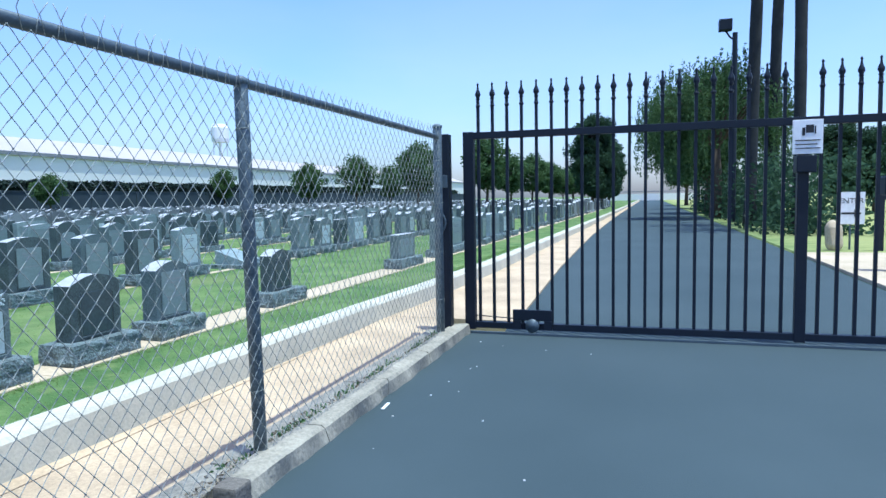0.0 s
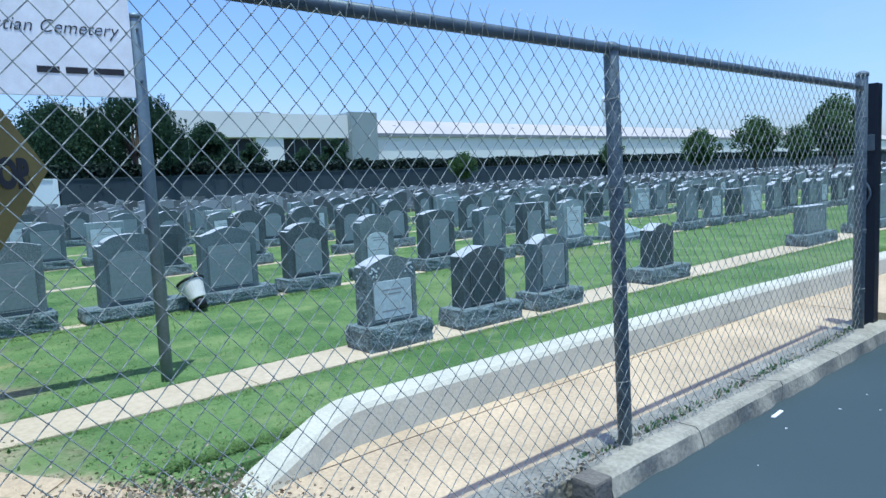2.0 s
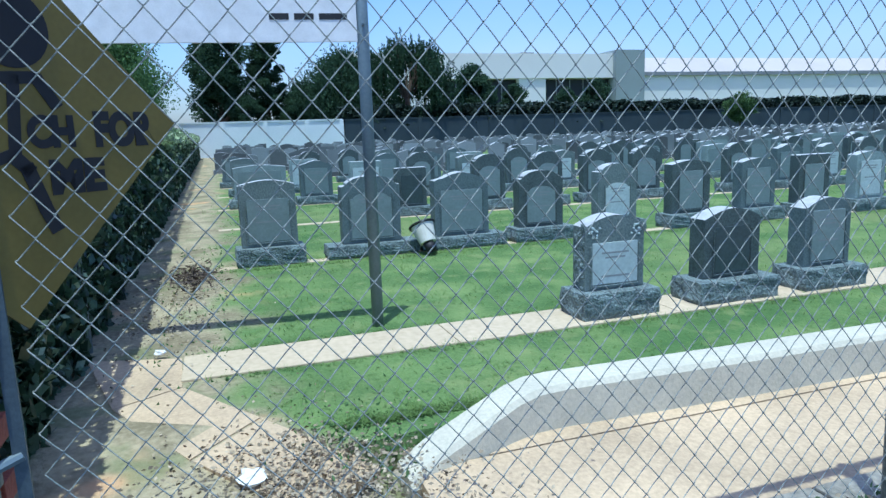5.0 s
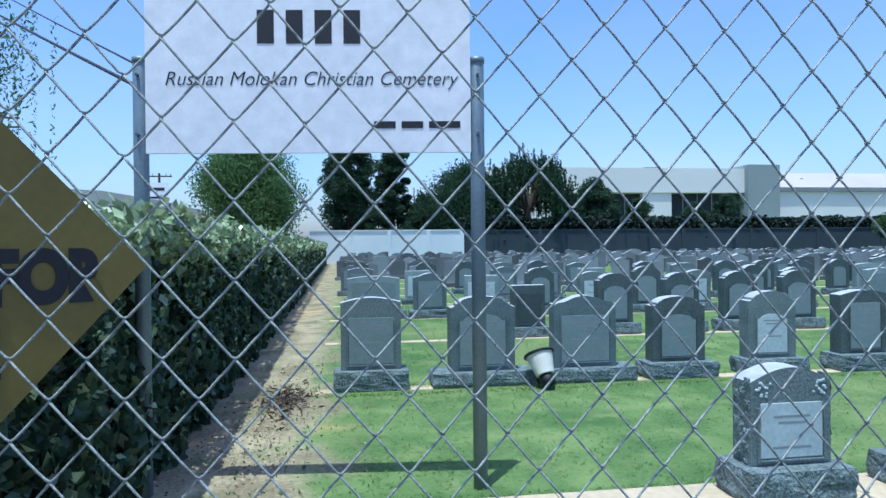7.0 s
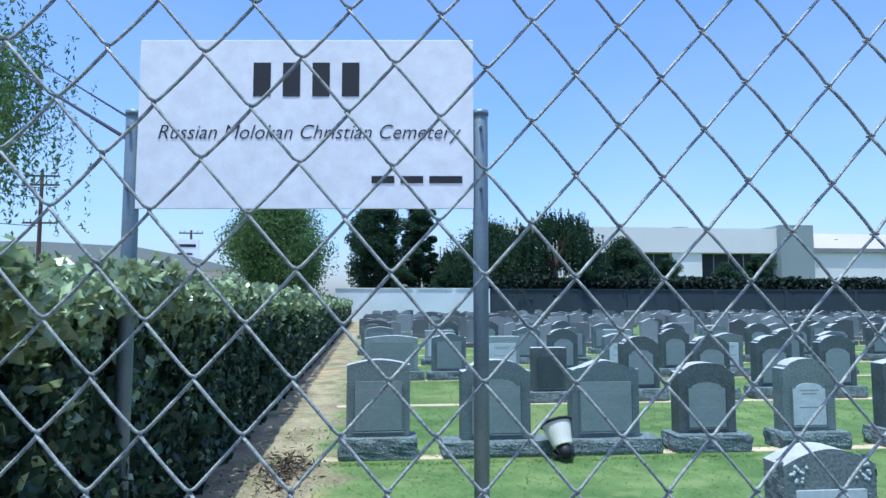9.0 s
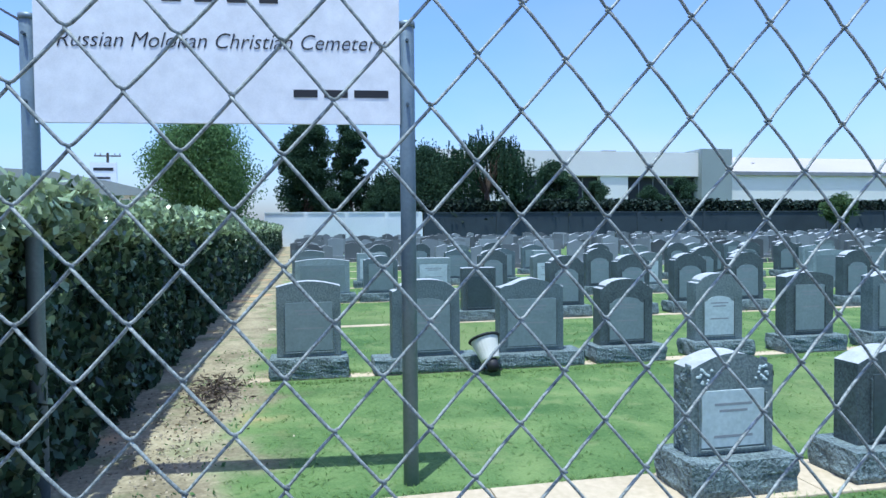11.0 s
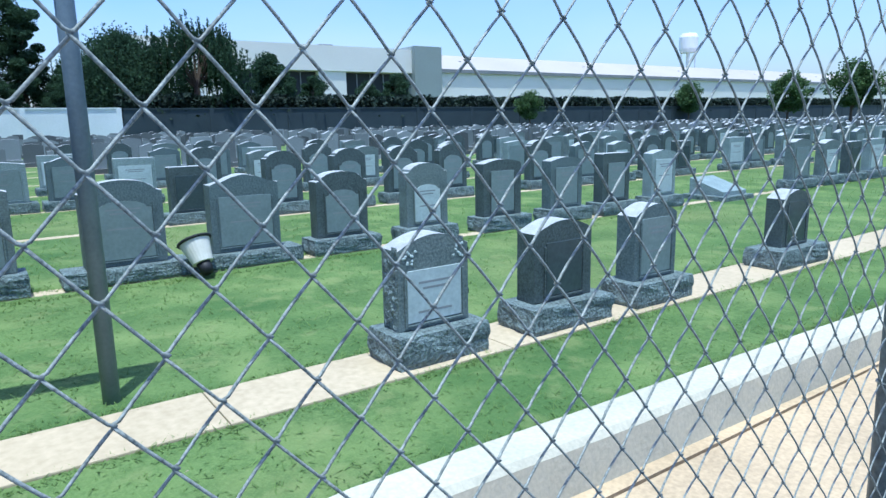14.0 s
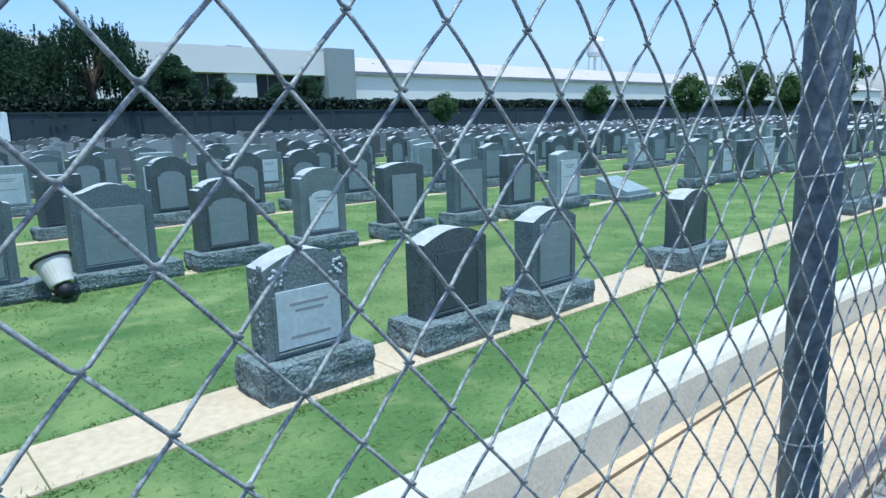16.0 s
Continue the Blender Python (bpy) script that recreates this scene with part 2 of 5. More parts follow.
    lawn = blend(calc("MULTIPLY", right, 0.75), lawn, (0.34, 0.34, 0.13))
    col = blend(bare, lawn, soil)
    t.links.new(col, b.inputs["Base Color"])
    bp = t.nodes.new("ShaderNodeBump")
    bp.inputs["Strength"].default_value, bp.inputs["Distance"].default_value = 0.7, 0.03
    t.links.new(calc("MULTIPLY_ADD", fine, 0.6, mid), bp.inputs["Height"])
    t.links.new(bp.outputs[0], b.inputs["Normal"])
    return m


M["ground"] = ground_material()

# ---- geometry helpers ----
class Geo:
    """Collects vertices and faces of one mesh."""
    def __init__(self):
        self.v, self.f = [], []

    def add(self, verts, faces):
        n = len(self.v)
        self.v.extend(verts)
        self.f.extend([tuple(i + n for i in f) for f in faces])
        return self

    def box(self, x0, x1, y0, y1, z0, z1, b=0.0):
        if b <= 0:
            c = [(x, y, z) for z in (z0, z1) for y in (y0, y1) for x in (x0, x1)]
            return self.add(c, [(0, 2, 3, 1), (4, 5, 7, 6), (0, 1, 5, 4), (2, 6, 7, 3), (0, 4, 6, 2), (1, 3, 7, 5)])
        bm = bmesh.new()
        bmesh.ops.create_cube(bm, size=1, matrix=Matrix.LocRotScale(((x0 + x1) / 2, (y0 + y1) / 2, (z0 + z1) / 2), None, (x1 - x0, y1 - y0, z1 - z0)))
        bmesh.ops.bevel(bm, geom=bm.edges[:], offset=b, segments=2, profile=0.6, affect="EDGES")
        return self.take(bm)

    def take(self, bm):
        bm.verts.index_update()
        self.add([tuple(v.co) for v in bm.verts], [tuple(v.index for v in f.verts) for f in bm.faces])
        bm.free()
        return self

    def tube(self, pts, r, n=8, cap=True):
        pts = [Vector(p) for p in pts]
        rs = r if isinstance(r, (list, tuple)) else [r] * len(pts)
        ring, faces = [], []
        side = None
        for i, p in enumerate(pts):
            d = (pts[min(i + 1, len(pts) - 1)] - pts[max(i - 1, 0)]).normalized()
            if side is None:
                side = d.cross(Vector((0, 0, 1)) if abs(d.z) < 0.9 else Vector((1, 0, 0))).normalized()
            side = (side - d * side.dot(d)).normalized()
            up = d.cross(side)
            for k in range(n):
                a = 2 * math.pi * k / n
                ring.append(tuple(p + rs[i] * (math.cos(a) * side + math.sin(a) * up)))
        for i in range(len(pts) - 1):
            for k in range(n):
                q = (k + 1) % n
                faces.append((i * n + k, i * n + q, (i + 1) * n + q, (i + 1) * n + k))
        if cap:
            faces.append(tuple(range(n))[::-1])
            faces.append(tuple((len(pts) - 1) * n + k for k in range(n)))
        return self.add(ring, faces)

    def prism(self, outline, x0, x1, bevel=0.0):
        """An outline in (y, z), counter-clockwise from +x, between x0 and x1."""
        n = len(outline)
        if bevel <= 0:
            v = [(x0, y, z) for y, z in outline] + [(x1, y, z) for y, z in outline]
            return self.add(v, [tuple(range(n))[::-1], tuple(range(n, 2 * n))] + [(i, (i + 1) % n, n + (i + 1) % n, n + i) for i in range(n)])
        bm = bmesh.new()
        a = [bm.verts.new((x0, y, z)) for y, z in outline]
        c = [bm.verts.new((x1, y, z)) for y, z in outline]
        bm.faces.new(a[::-1])
        front = bm.faces.new(c)
        for i in range(n):
            bm.faces.new((a[i], a[(i + 1) % n], c[(i + 1) % n], c[i]))
        bmesh.ops.bevel(bm, geom=list(front.edges), offset=bevel, segments=2, profile=0.6, affect="EDGES")
        return self.take(bm)

    def turned(self, m):
        self.v = [tuple(m @ Vector(p)) for p in self.v]
        return self


def mesh_of(name, geo, material, smooth=False):
    me = bpy.data.meshes.new(name)
    me.from_pydata(geo.v, [], geo.f)
    me.materials.append(material)
    if smooth:
        me.polygons.foreach_set("use_smooth", [True] * len(me.polygons))
    me.update()
    return me


def part(name, geo, material, parent, label="", smooth=False):
    ob = new(name, mesh_of(name, geo, material, smooth))
    ob.parent = parent
    return tagged(ob, label)


def piece(name, me, parent, m):
    """A part that shares its mesh with alike ones."""
    ob = new(name, me)
    ob.parent = parent
    ob.matrix_basis = m
    return ob


def thing(name, label, category, at=(0, 0, 0), turn=0.0, group="", kind=""):
    ob = new(name)
    ob.matrix_basis = pose(*at, 0, 0, turn)
    return tagged(ob, label, category, group, kind)


def solid(name, geo, material, label, category, kind="structure", smooth=False):
    return tagged(new(name, mesh_of(name, geo, material, smooth)), label, category, "", kind)


def words(text, size, shear=0.0, align="CENTER", thick=0.0):
    """Letters as flat geometry in (x, y)."""
    cu = bpy.data.curves.new("letters", "FONT")
    cu.body, cu.size, cu.shear, cu.align_x, cu.align_y, cu.extrude = text, size, shear, align, "CENTER", 0.001
    cu.offset = thick
    ob = bpy.data.objects.new("letters", cu)
    scene.collection.objects.link(ob)
    me = bpy.data.meshes.new_from_object(ob.evaluated_get(bpy.context.evaluated_depsgraph_get()))
    g = Geo().add([tuple(v.co) for v in me.vertices], [tuple(p.vertices) for p in me.polygons])
    bpy.data.objects.remove(ob)
    bpy.data.curves.remove(cu)
    bpy.data.meshes.remove(me)
    return g


rng = np.random.default_rng(7)

# ---- ground, road, kerbs ----
def ground_sheet():
    xs = [-2500, -300, -90, -50, -30, -20, -14, -10, -7.5, -5, -3.5, -2.4, -1.9, -1.5, -1.12, -1.07, -0.9, 0.3, 4.36, 4.44, 8, 20, 80, 300, 2500]
    zs = {-1.07: -0.1, -0.9: -0.1, 0.3: -0.1, 4.36: -0.1, 4.44: 0.03, 8: 0.04, 20: 0.04, 80: 0.0, 300: 0.0, 2500: 0.0}
    ys = [-2500, -300, -60, -20, -8, 0, 2, 2.6, 3.0, 3.5, 4.2, 5, 6, 7, 8, 10, 12, 15, 20, 30, 45, 70, 120, 300, 2500]
    v = []
    for y in ys:
        for x in xs:
            z = zs.get(x, 0.07)
            if y < 3.45 and -1.2 <= x <= -0.9:
                z = 0.035
            if y < 3.45 and x == 0.3:
                z = -0.08
            v.append((x, y, z))
    n = len(xs)
    f = [(j * n + i, j * n + i + 1, (j + 1) * n + i + 1, (j + 1) * n + i) for j in range(len(ys) - 1) for i in range(n - 1)]
    return solid("ground", Geo().add(v, f), M["ground"], "green cemetery lawn with bare sandy soil beside hedge", "ground")


ground_sheet()
g = Geo().box(0.1, 14, -60, 8.0, -0.3, 0.0)
DRIVE = [(8.0, 0.45, -1.01), (9.5, 0.38, -0.91), (12.6, 0.24, -0.79), (22, 0.0, -0.72), (40, -0.15, -0.58), (80, -0.15, -0.5), (170, -0.15, -0.5)]
for (ya, xa, _), (yb, xb, _) in zip(DRIVE, DRIVE[1:]):
    g.add([(xa - 0.05, ya, -0.002), (4.4, ya, -0.002), (4.4, yb, -0.002), (xb - 0.05, yb, -0.002)], [(0, 1, 2, 3)])
solid("road", g, M["asphalt"], "smooth dark grey asphalt driveway leading through the gate", "road")

gutter = thing("pavement", "sunlit tan concrete gutter pan along the kerb", "gutter", kind="structure")
for k in range(30):
    y0, y1 = 3.42 + k * 5.0, 3.42 + k * 5.0 + 4.99
    x1, x2 = (-0.262, -0.262) if y1 < 8.5 else (float(np.interp(y, [d[0] for d in DRIVE], [d[1] for d in DRIVE])) for y in (y0, y1))
    for xa, xb, xc in ((-1.055, -0.905, -0.905), (-0.882, x1, x2)):
        part("slab", Geo().add([(xa, y0, 0.028), (xb, y0, 0.022), (xc, y1, 0.022), (xa, y1, 0.028), (xa, y0, -0.2), (xb, y0, -0.2), (xc, y1, -0.2), (xa, y1, -0.2)],
             [(0, 1, 2, 3), (0, 4, 5, 1), (1, 5, 6, 2), (2, 6, 7, 3), (3, 7, 4, 0)]), M["concrete"], gutter)
strip = thing("pavement", "worn concrete strip at the foot of the fence", "pavement", kind="structure")
for y0, y1 in ((3.6, 4.62), (4.635, 6.0), (6.015, 8.0)):
    part("slab", Geo().box(-0.24, -0.055, y0, y1, -0.2, 0.045, 0.008), M["old_concrete"], strip)

# fence kerb: cracked pieces with a broken end
fk = thing("kerb", "cracked concrete kerb carrying the chain link fence", "kerb", kind="structure")
for i, (y0, y1) in enumerate(((4.43, 5.1), (5.108, 5.93), (5.94, 6.75), (6.757, 7.86))):
    gg = Geo()
    n = 16
    prof = [(-0.05, -0.15), (-0.05, 0.075), (-0.03, 0.09), (0.085, 0.094), (0.104, 0.08), (0.112, 0.0), (0.114, -0.15)]
    v, f = [], []
    for j in range(n + 1):
        y = y0 + (y1 - y0) * j / n
        for px, pz in prof:
            w = noise.noise(Vector((px * 9, y * 5, pz * 9))) * 0.02
            v.append((px + w, y, pz + (w if pz > -0.1 else 0)))
    m = len(prof)
    for j in range(n):
        for k in range(m - 1):
            f.append((j * m + k, (j + 1) * m + k, (j + 1) * m + k + 1, j * m + k + 1))
    f += [tuple(range(m)), tuple(n * m + k for k in range(m))[::-1]]
    part("kerb_piece", gg.add(v, f), M["old_concrete"], fk)
solid("wood_stub", Geo().box(0.01, 0.12, 4.31, 4.42, -0.1, 0.1, 0.012), M["wood_old"], "weathered wooden block at the broken kerb end", "block", "")

# raised kerb beside the lawn, bending and sinking at its end
def kerb_run():
    line = [(-0.9, 3.38, 0.03), (-0.95, 3.5, 0.075), (-1.01, 3.7, 0.135), (-1.085, 3.9, 0.185), (-1.11, 4.0, 0.2), (-1.115, 4.12, 0.205), (-1.08, 5, 0.205), (-1.065, 5.8, 0.205), (-1.03, 7.2, 0.2)] + [(xk, yk, 0.2) for yk, _, xk in DRIVE]
    v, f = [], []
    for x, y, z in line:
        v += [(x - 0.09, y, -0.2), (x - 0.09, y, z - 0.012), (x - 0.075, y, z), (x + 0.08, y, z), (x + 0.1, y, z - 0.022), (x + 0.118, y, 0.0), (x + 0.118, y, -0.2)]
    for j in range(len(line) - 1):
        for k in range(6):
            f.append((j * 7 + k, (j + 1) * 7 + k, (j + 1) * 7 + k + 1, j * 7 + k + 1))
    f += [tuple(range(7)), tuple((len(line) - 1) * 7 + k for k in range(7))[::-1]]
    solid("kerb", Geo().add(v, f), M["kerb"], "pale concrete kerb with sloping end beside lawn", "kerb")


kerb_run()
v, f = [], []
for i, (yk, _, xk) in enumerate(DRIVE):
    v += [(-1.3, yk, 0.072), (xk - 0.07, yk, 0.072)]
    f += [(2 * i - 2, 2 * i - 1, 2 * i + 1, 2 * i)] if i else []
solid("ground", Geo().add(v, f), M["ground"], "narrow strip of lawn behind the curving kerb", "lawn")

# concrete strips under the rows of stones
ROWS_X = [-2.31, -5.1] + [-8.05 - 2.75 * k for k in range(15)]
for k, rx in enumerate(ROWS_X[:9]):
    w = thing("pavement", "narrow concrete walk under a row of headstones", "walk", kind="structure")
    half = 0.205 if k == 0 else 0.08
    rx -= 0.07 if k == 1 else 0.0
    y = 2.55 if k == 0 else 2.75
    while y < (60 if k < 3 else 40):
        ln = 1.5 if y < 14 else 8.0
        part("slab", Geo().box(rx - half, rx + half, y, y + ln - 0.005, 0.0, 0.082 if k == 0 else 0.075, 0.006), M["path"], w)
        y += ln
corner = thing("pavement", "broken concrete apron at the end of the walk", "pavement", kind="structure")
for q, mt in ((((-2.66, 2.04), (-1.86, 2.27), (-2.03, 2.56), (-2.5, 2.54)), "concrete"), (((-1.85, 2.275), (-1.25, 2.62), (-1.5, 2.9), (-2.02, 2.565)), "concrete"), (((-1.24, 2.63), (-0.72, 3.0), (-0.93, 3.3), (-1.09, 3.22), (-1.485, 2.91)), "concrete")):
    n = len(q)
    part("slab", Geo().add([(x, y, 0.0) for x, y in q] + [(x, y, 0.041 + 0.035 * min(1.0, max(0.0, (-1.12 - x) / 0.38))) for x, y in q], [tuple(range(n, 2 * n))] + [(i, (i + 1) % n, n + (i + 1) % n, n + i) for i in range(n)]), M[mt], corner)

# ---- chain link fence ----
PITCH, DROP, Y0, Z0 = 0.0728, 0.0829, 3.0102, 1.4867
FENCE_Y0, FENCE_Y1, RAIL_Z = 2.43, 7.41, 1.712


def hung(x, y, z):
    """The mesh hangs a little askew: it sags along the fence and leans out."""
    d, h = max(-1.1, min(1.3, y - 3.5)), z - 1.2
    return (x - 0.003 + 0.0123 * d + 0.0079 * h, y + 0.0079 * h, z - 0.0186 * d + 0.0102 * d * d)


def chain_link():
    fence = thing("chain_link_fence", "galvanised chain link fence with barbed wire ends on top", "fence")
    g = Geo()
    k0, k1 = int((FENCE_Y0 - Y0) / (PITCH / 2)), int((FENCE_Y1 - Y0) / (PITCH / 2))
    for k in range(k0, k1):
        c0 = Y0 + k * PITCH / 2
        c1 = c0 + PITCH / 2
        pts = []
        z = Z0 + (0.0 if k % 2 == 0 else DROP / 2) + DROP * 3
        side = 0
        seed = k * 7.3
        while z > 0.1:
            wob = 0.0022 * noise.noise(Vector((seed, z * 3, 0)))
            bulge = 0.002 * noise.noise(Vector((c0 * 1.3, z * 1.3, 4)))
            y = (c0 - 0.0014 if side == 0 else c1 + 0.0014) + wob
            dy = (c1 - c0) * (1 if side == 0 else -1)
            s = 1 if side == 0 else -1
            if z <= 1.715:
                # each strand bows out to one side between its two turns
                for u, bow in ((0.0, -0.0016), (0.04, 0.0012), (0.2, 0.0022), (0.5, 0.0029), (0.8, 0.0023), (0.95, 0.0012)):
                    pts.append((bulge + s * bow, y + dy * u, z - DROP / 2 * u))
            z -= DROP / 2
            side = 1 - side
        g.tube([hung(*q) for q in pts], 0.0014, 6)
    part("wire_mesh", g, M["wire"], fence, "woven galvanised diamond wire mesh", True)
    b = Geo()
    k = 0
    y = Y0 + PITCH * int((FENCE_Y0 - Y0) / PITCH)
    while y < FENCE_Y1:
        for s in (-1, 1):
            h = 0.075 + 0.02 * noise.noise(Vector((y * 40, s, 0)))
            a = 0.5 * noise.noise(Vector((y * 31, s * 3, 2)))
            pts = [(0.0, y + s * 0.016, RAIL_Z - 0.03), (0.003 * s, y + s * 0.004, RAIL_Z + 0.012), (0.004 * s, y - s * 0.003, RAIL_Z + 0.03), (s * 0.008, y + s * 0.006 + a * 0.01, RAIL_Z + h * 0.75), (s * 0.014, y + s * 0.011 + a * 0.03, RAIL_Z + h)]
            if s == 1 or k % 3:
                b.tube(pts, 0.0018, 4)
        y += PITCH
        k += 1
    tagged(part("barbed_top", b, M["wire"], fence, "upright cut wire ends", True), kind="stuff")
    part("top_rail", Geo().tube([(-0.026, FENCE_Y0 - 0.3, RAIL_Z), (-0.026, 5.0, RAIL_Z + 0.004), (-0.026, FENCE_Y1 + 0.04, RAIL_Z)], 0.0215, 14), M["galv"], fence, "", True)
    for y, top, r, lean in ((4.672, RAIL_Z + 0.01, 0.03, 0.05), (7.45, 1.8, 0.036, 0.0)):
        p = part("post", Geo().tube([(-0.028, y + lean, -0.05), (-0.028, y, top - 0.01), (-0.028, y, top)], [r, r, r * 0.9], 18), M["galv_post"], fence, "", True)
        part("loop_cap", Geo().tube([(-0.028, y, top - 0.015), (-0.028, y, top + 0.008), (-0.028, y, top + 0.02)], [r * 1.12, r * 1.12, r * 0.5], 14), M["galv_post"], p, "", True)
        for z in (0.35, 0.75, 1.15, 1.5):
            part("tie_wire", Geo().tube([(-0.028 + 1.1 * r * math.cos(a), y + lean * (1 - z / 1.7) + 1.1 * r * math.sin(a), z + 0.004 * a) for a in np.linspace(0, 6.28, 11)], 0.0018, 4), M["wire"], p)
    part("tension_bar", Geo().box(-0.004, 0.004, FENCE_Y0 - 0.012, FENCE_Y0 + 0.012, 0.1, 1.7), M["galv"], fence)
    return fence


chain_link()

# ---- gate ----
def spike(g, z0, z1):
    """A spearhead finial between two heights, round the z axis."""
    h = z1 - z0
    prof = [(0.0, 0.013), (0.05, 0.021), (0.1, 0.021), (0.13, 0.013), (0.3, 0.013), (0.34, 0.02), (0.4, 0.014), (0.5, 0.026), (0.58, 0.024), (0.72, 0.011), (0.88, 0.007), (0.93, 0.011), (1.0, 0.004)]
    g.tube([(0, 0, z0 + h * u) for u, _ in prof], [q for _, q in prof], 8)
    return g


def gate():
    y = 7.95
    ob = thing("gate", "closed black steel sliding gate with spear tips", "gate", (0, y, 0))
    part("stile", Geo().box(0.06, 0.155, -0.035, 0.035, 0.03, 1.79, 0.004), M["black"], ob)
    part("stile", Geo().box(4.32, 4.39, -0.035, 0.035, 0.03, 1.79, 0.004), M["black"], ob)
    part("mid_stile", Geo().box(2.735, 2.815, -0.035, 0.035, 0.03, 1.76, 0.004), M["black"], ob)
    part("top_rail", Geo().box(0.115, 4.32, -0.03, 0.03, 1.725, 1.785, 0.004), M["black"], ob)
    part("bottom_rail", Geo().box(0.115, 4.32, -0.03, 0.03, 0.045, 0.1, 0.004), M["black"], ob)
    part("ground_track", Geo().box(0.0, 4.6, -0.07, -0.045, 0.0, 0.022, 0.003), M["galv"], ob, "steel angle track on the asphalt")
    bar = mesh_of("picket", Geo().box(-0.0125, 0.0125, -0.0125, 0.0125, 0.09, 2.06), M["black"])
    tip = mesh_of("finial", spike(Geo(), 2.0, 2.215), M["black"], True)
    x = 0.195
    while x < 4.3:
        if not 2.7 < x < 2.84:
            p = piece("picket", bar, ob, pose(x, 0, 0))
            piece("finial", tip, p, Matrix())
        x += 0.1288
    wb = part("wheel_housing", Geo().box(0.5, 0.845, -0.06, -0.032, 0.13, 0.225, 0.006).box(0.5, 0.57, -0.06, -0.032, 0.05, 0.13, 0.004).box(0.775, 0.845, -0.06, -0.032, 0.05, 0.13, 0.004), M["black"], ob)
    part("wheel", Geo().tube([(0.672, -0.065, 0.085), (0.672, -0.03, 0.085)], 0.06, 20), M["galv"], wb, "steel roller wheel", True)
    part("cross_wire", Geo().tube([(0.115, -0.02, 0.16), (0.5, -0.02, 0.14)], 0.005, 6), M["black"], ob)
    np_ = part("notice_plate", Geo().box(2.69, 2.9, -0.06, -0.045, 1.5, 1.76, 0.004), M["white"], ob, "white notice plate with dark symbol")
    part("symbol", Geo().box(2.78, 2.835, -0.064, -0.0605, 1.66, 1.72).box(2.755, 2.775, -0.064, -0.0605, 1.64, 1.7).box(2.84, 2.85, -0.064, -0.0605, 1.65, 1.71), M["ink"], np_)
    part("text_bars", Geo().box(2.71, 2.88, -0.064, -0.0605, 1.6, 1.607).box(2.71, 2.86, -0.064, -0.0605, 1.57, 1.577).box(2.71, 2.88, -0.064, -0.0605, 1.54, 1.547), M["ink"], np_)
    part("lock_box", Geo().box(2.72, 2.86, -0.075, 0.06, 1.36, 1.49, 0.008), M["black"], ob)
    return ob


gate()
gp = thing("gate_post", "black square steel gate post with latch plate", "post", (0, 7.75, 0))
part("shaft", Geo().box(-0.12, -0.01, -0.05, 0.05, -0.1, 1.76, 0.006), M["black"], gp)
part("latch_plate", Geo().box(-0.125, -0.02, -0.062, -0.0505, 1.3, 1.41, 0.004), M["galv"], gp, "galvanised latch plate")
part("chain", Geo().tube([(-0.07 + 0.03 * math.sin(i * 0.6), -0.06, 1.08 - i * 0.03) for i in range(7)], 0.008, 6), M["galv"], gp)
gp2 = thing("gate_post", "black square steel gate post beside the drive", "post", (4.55, 7.95, 0))
part("shaft", Geo().box(-0.06, 0.06, -0.05, 0.05, -0.1, 1.85, 0.006), M["black"], gp2)

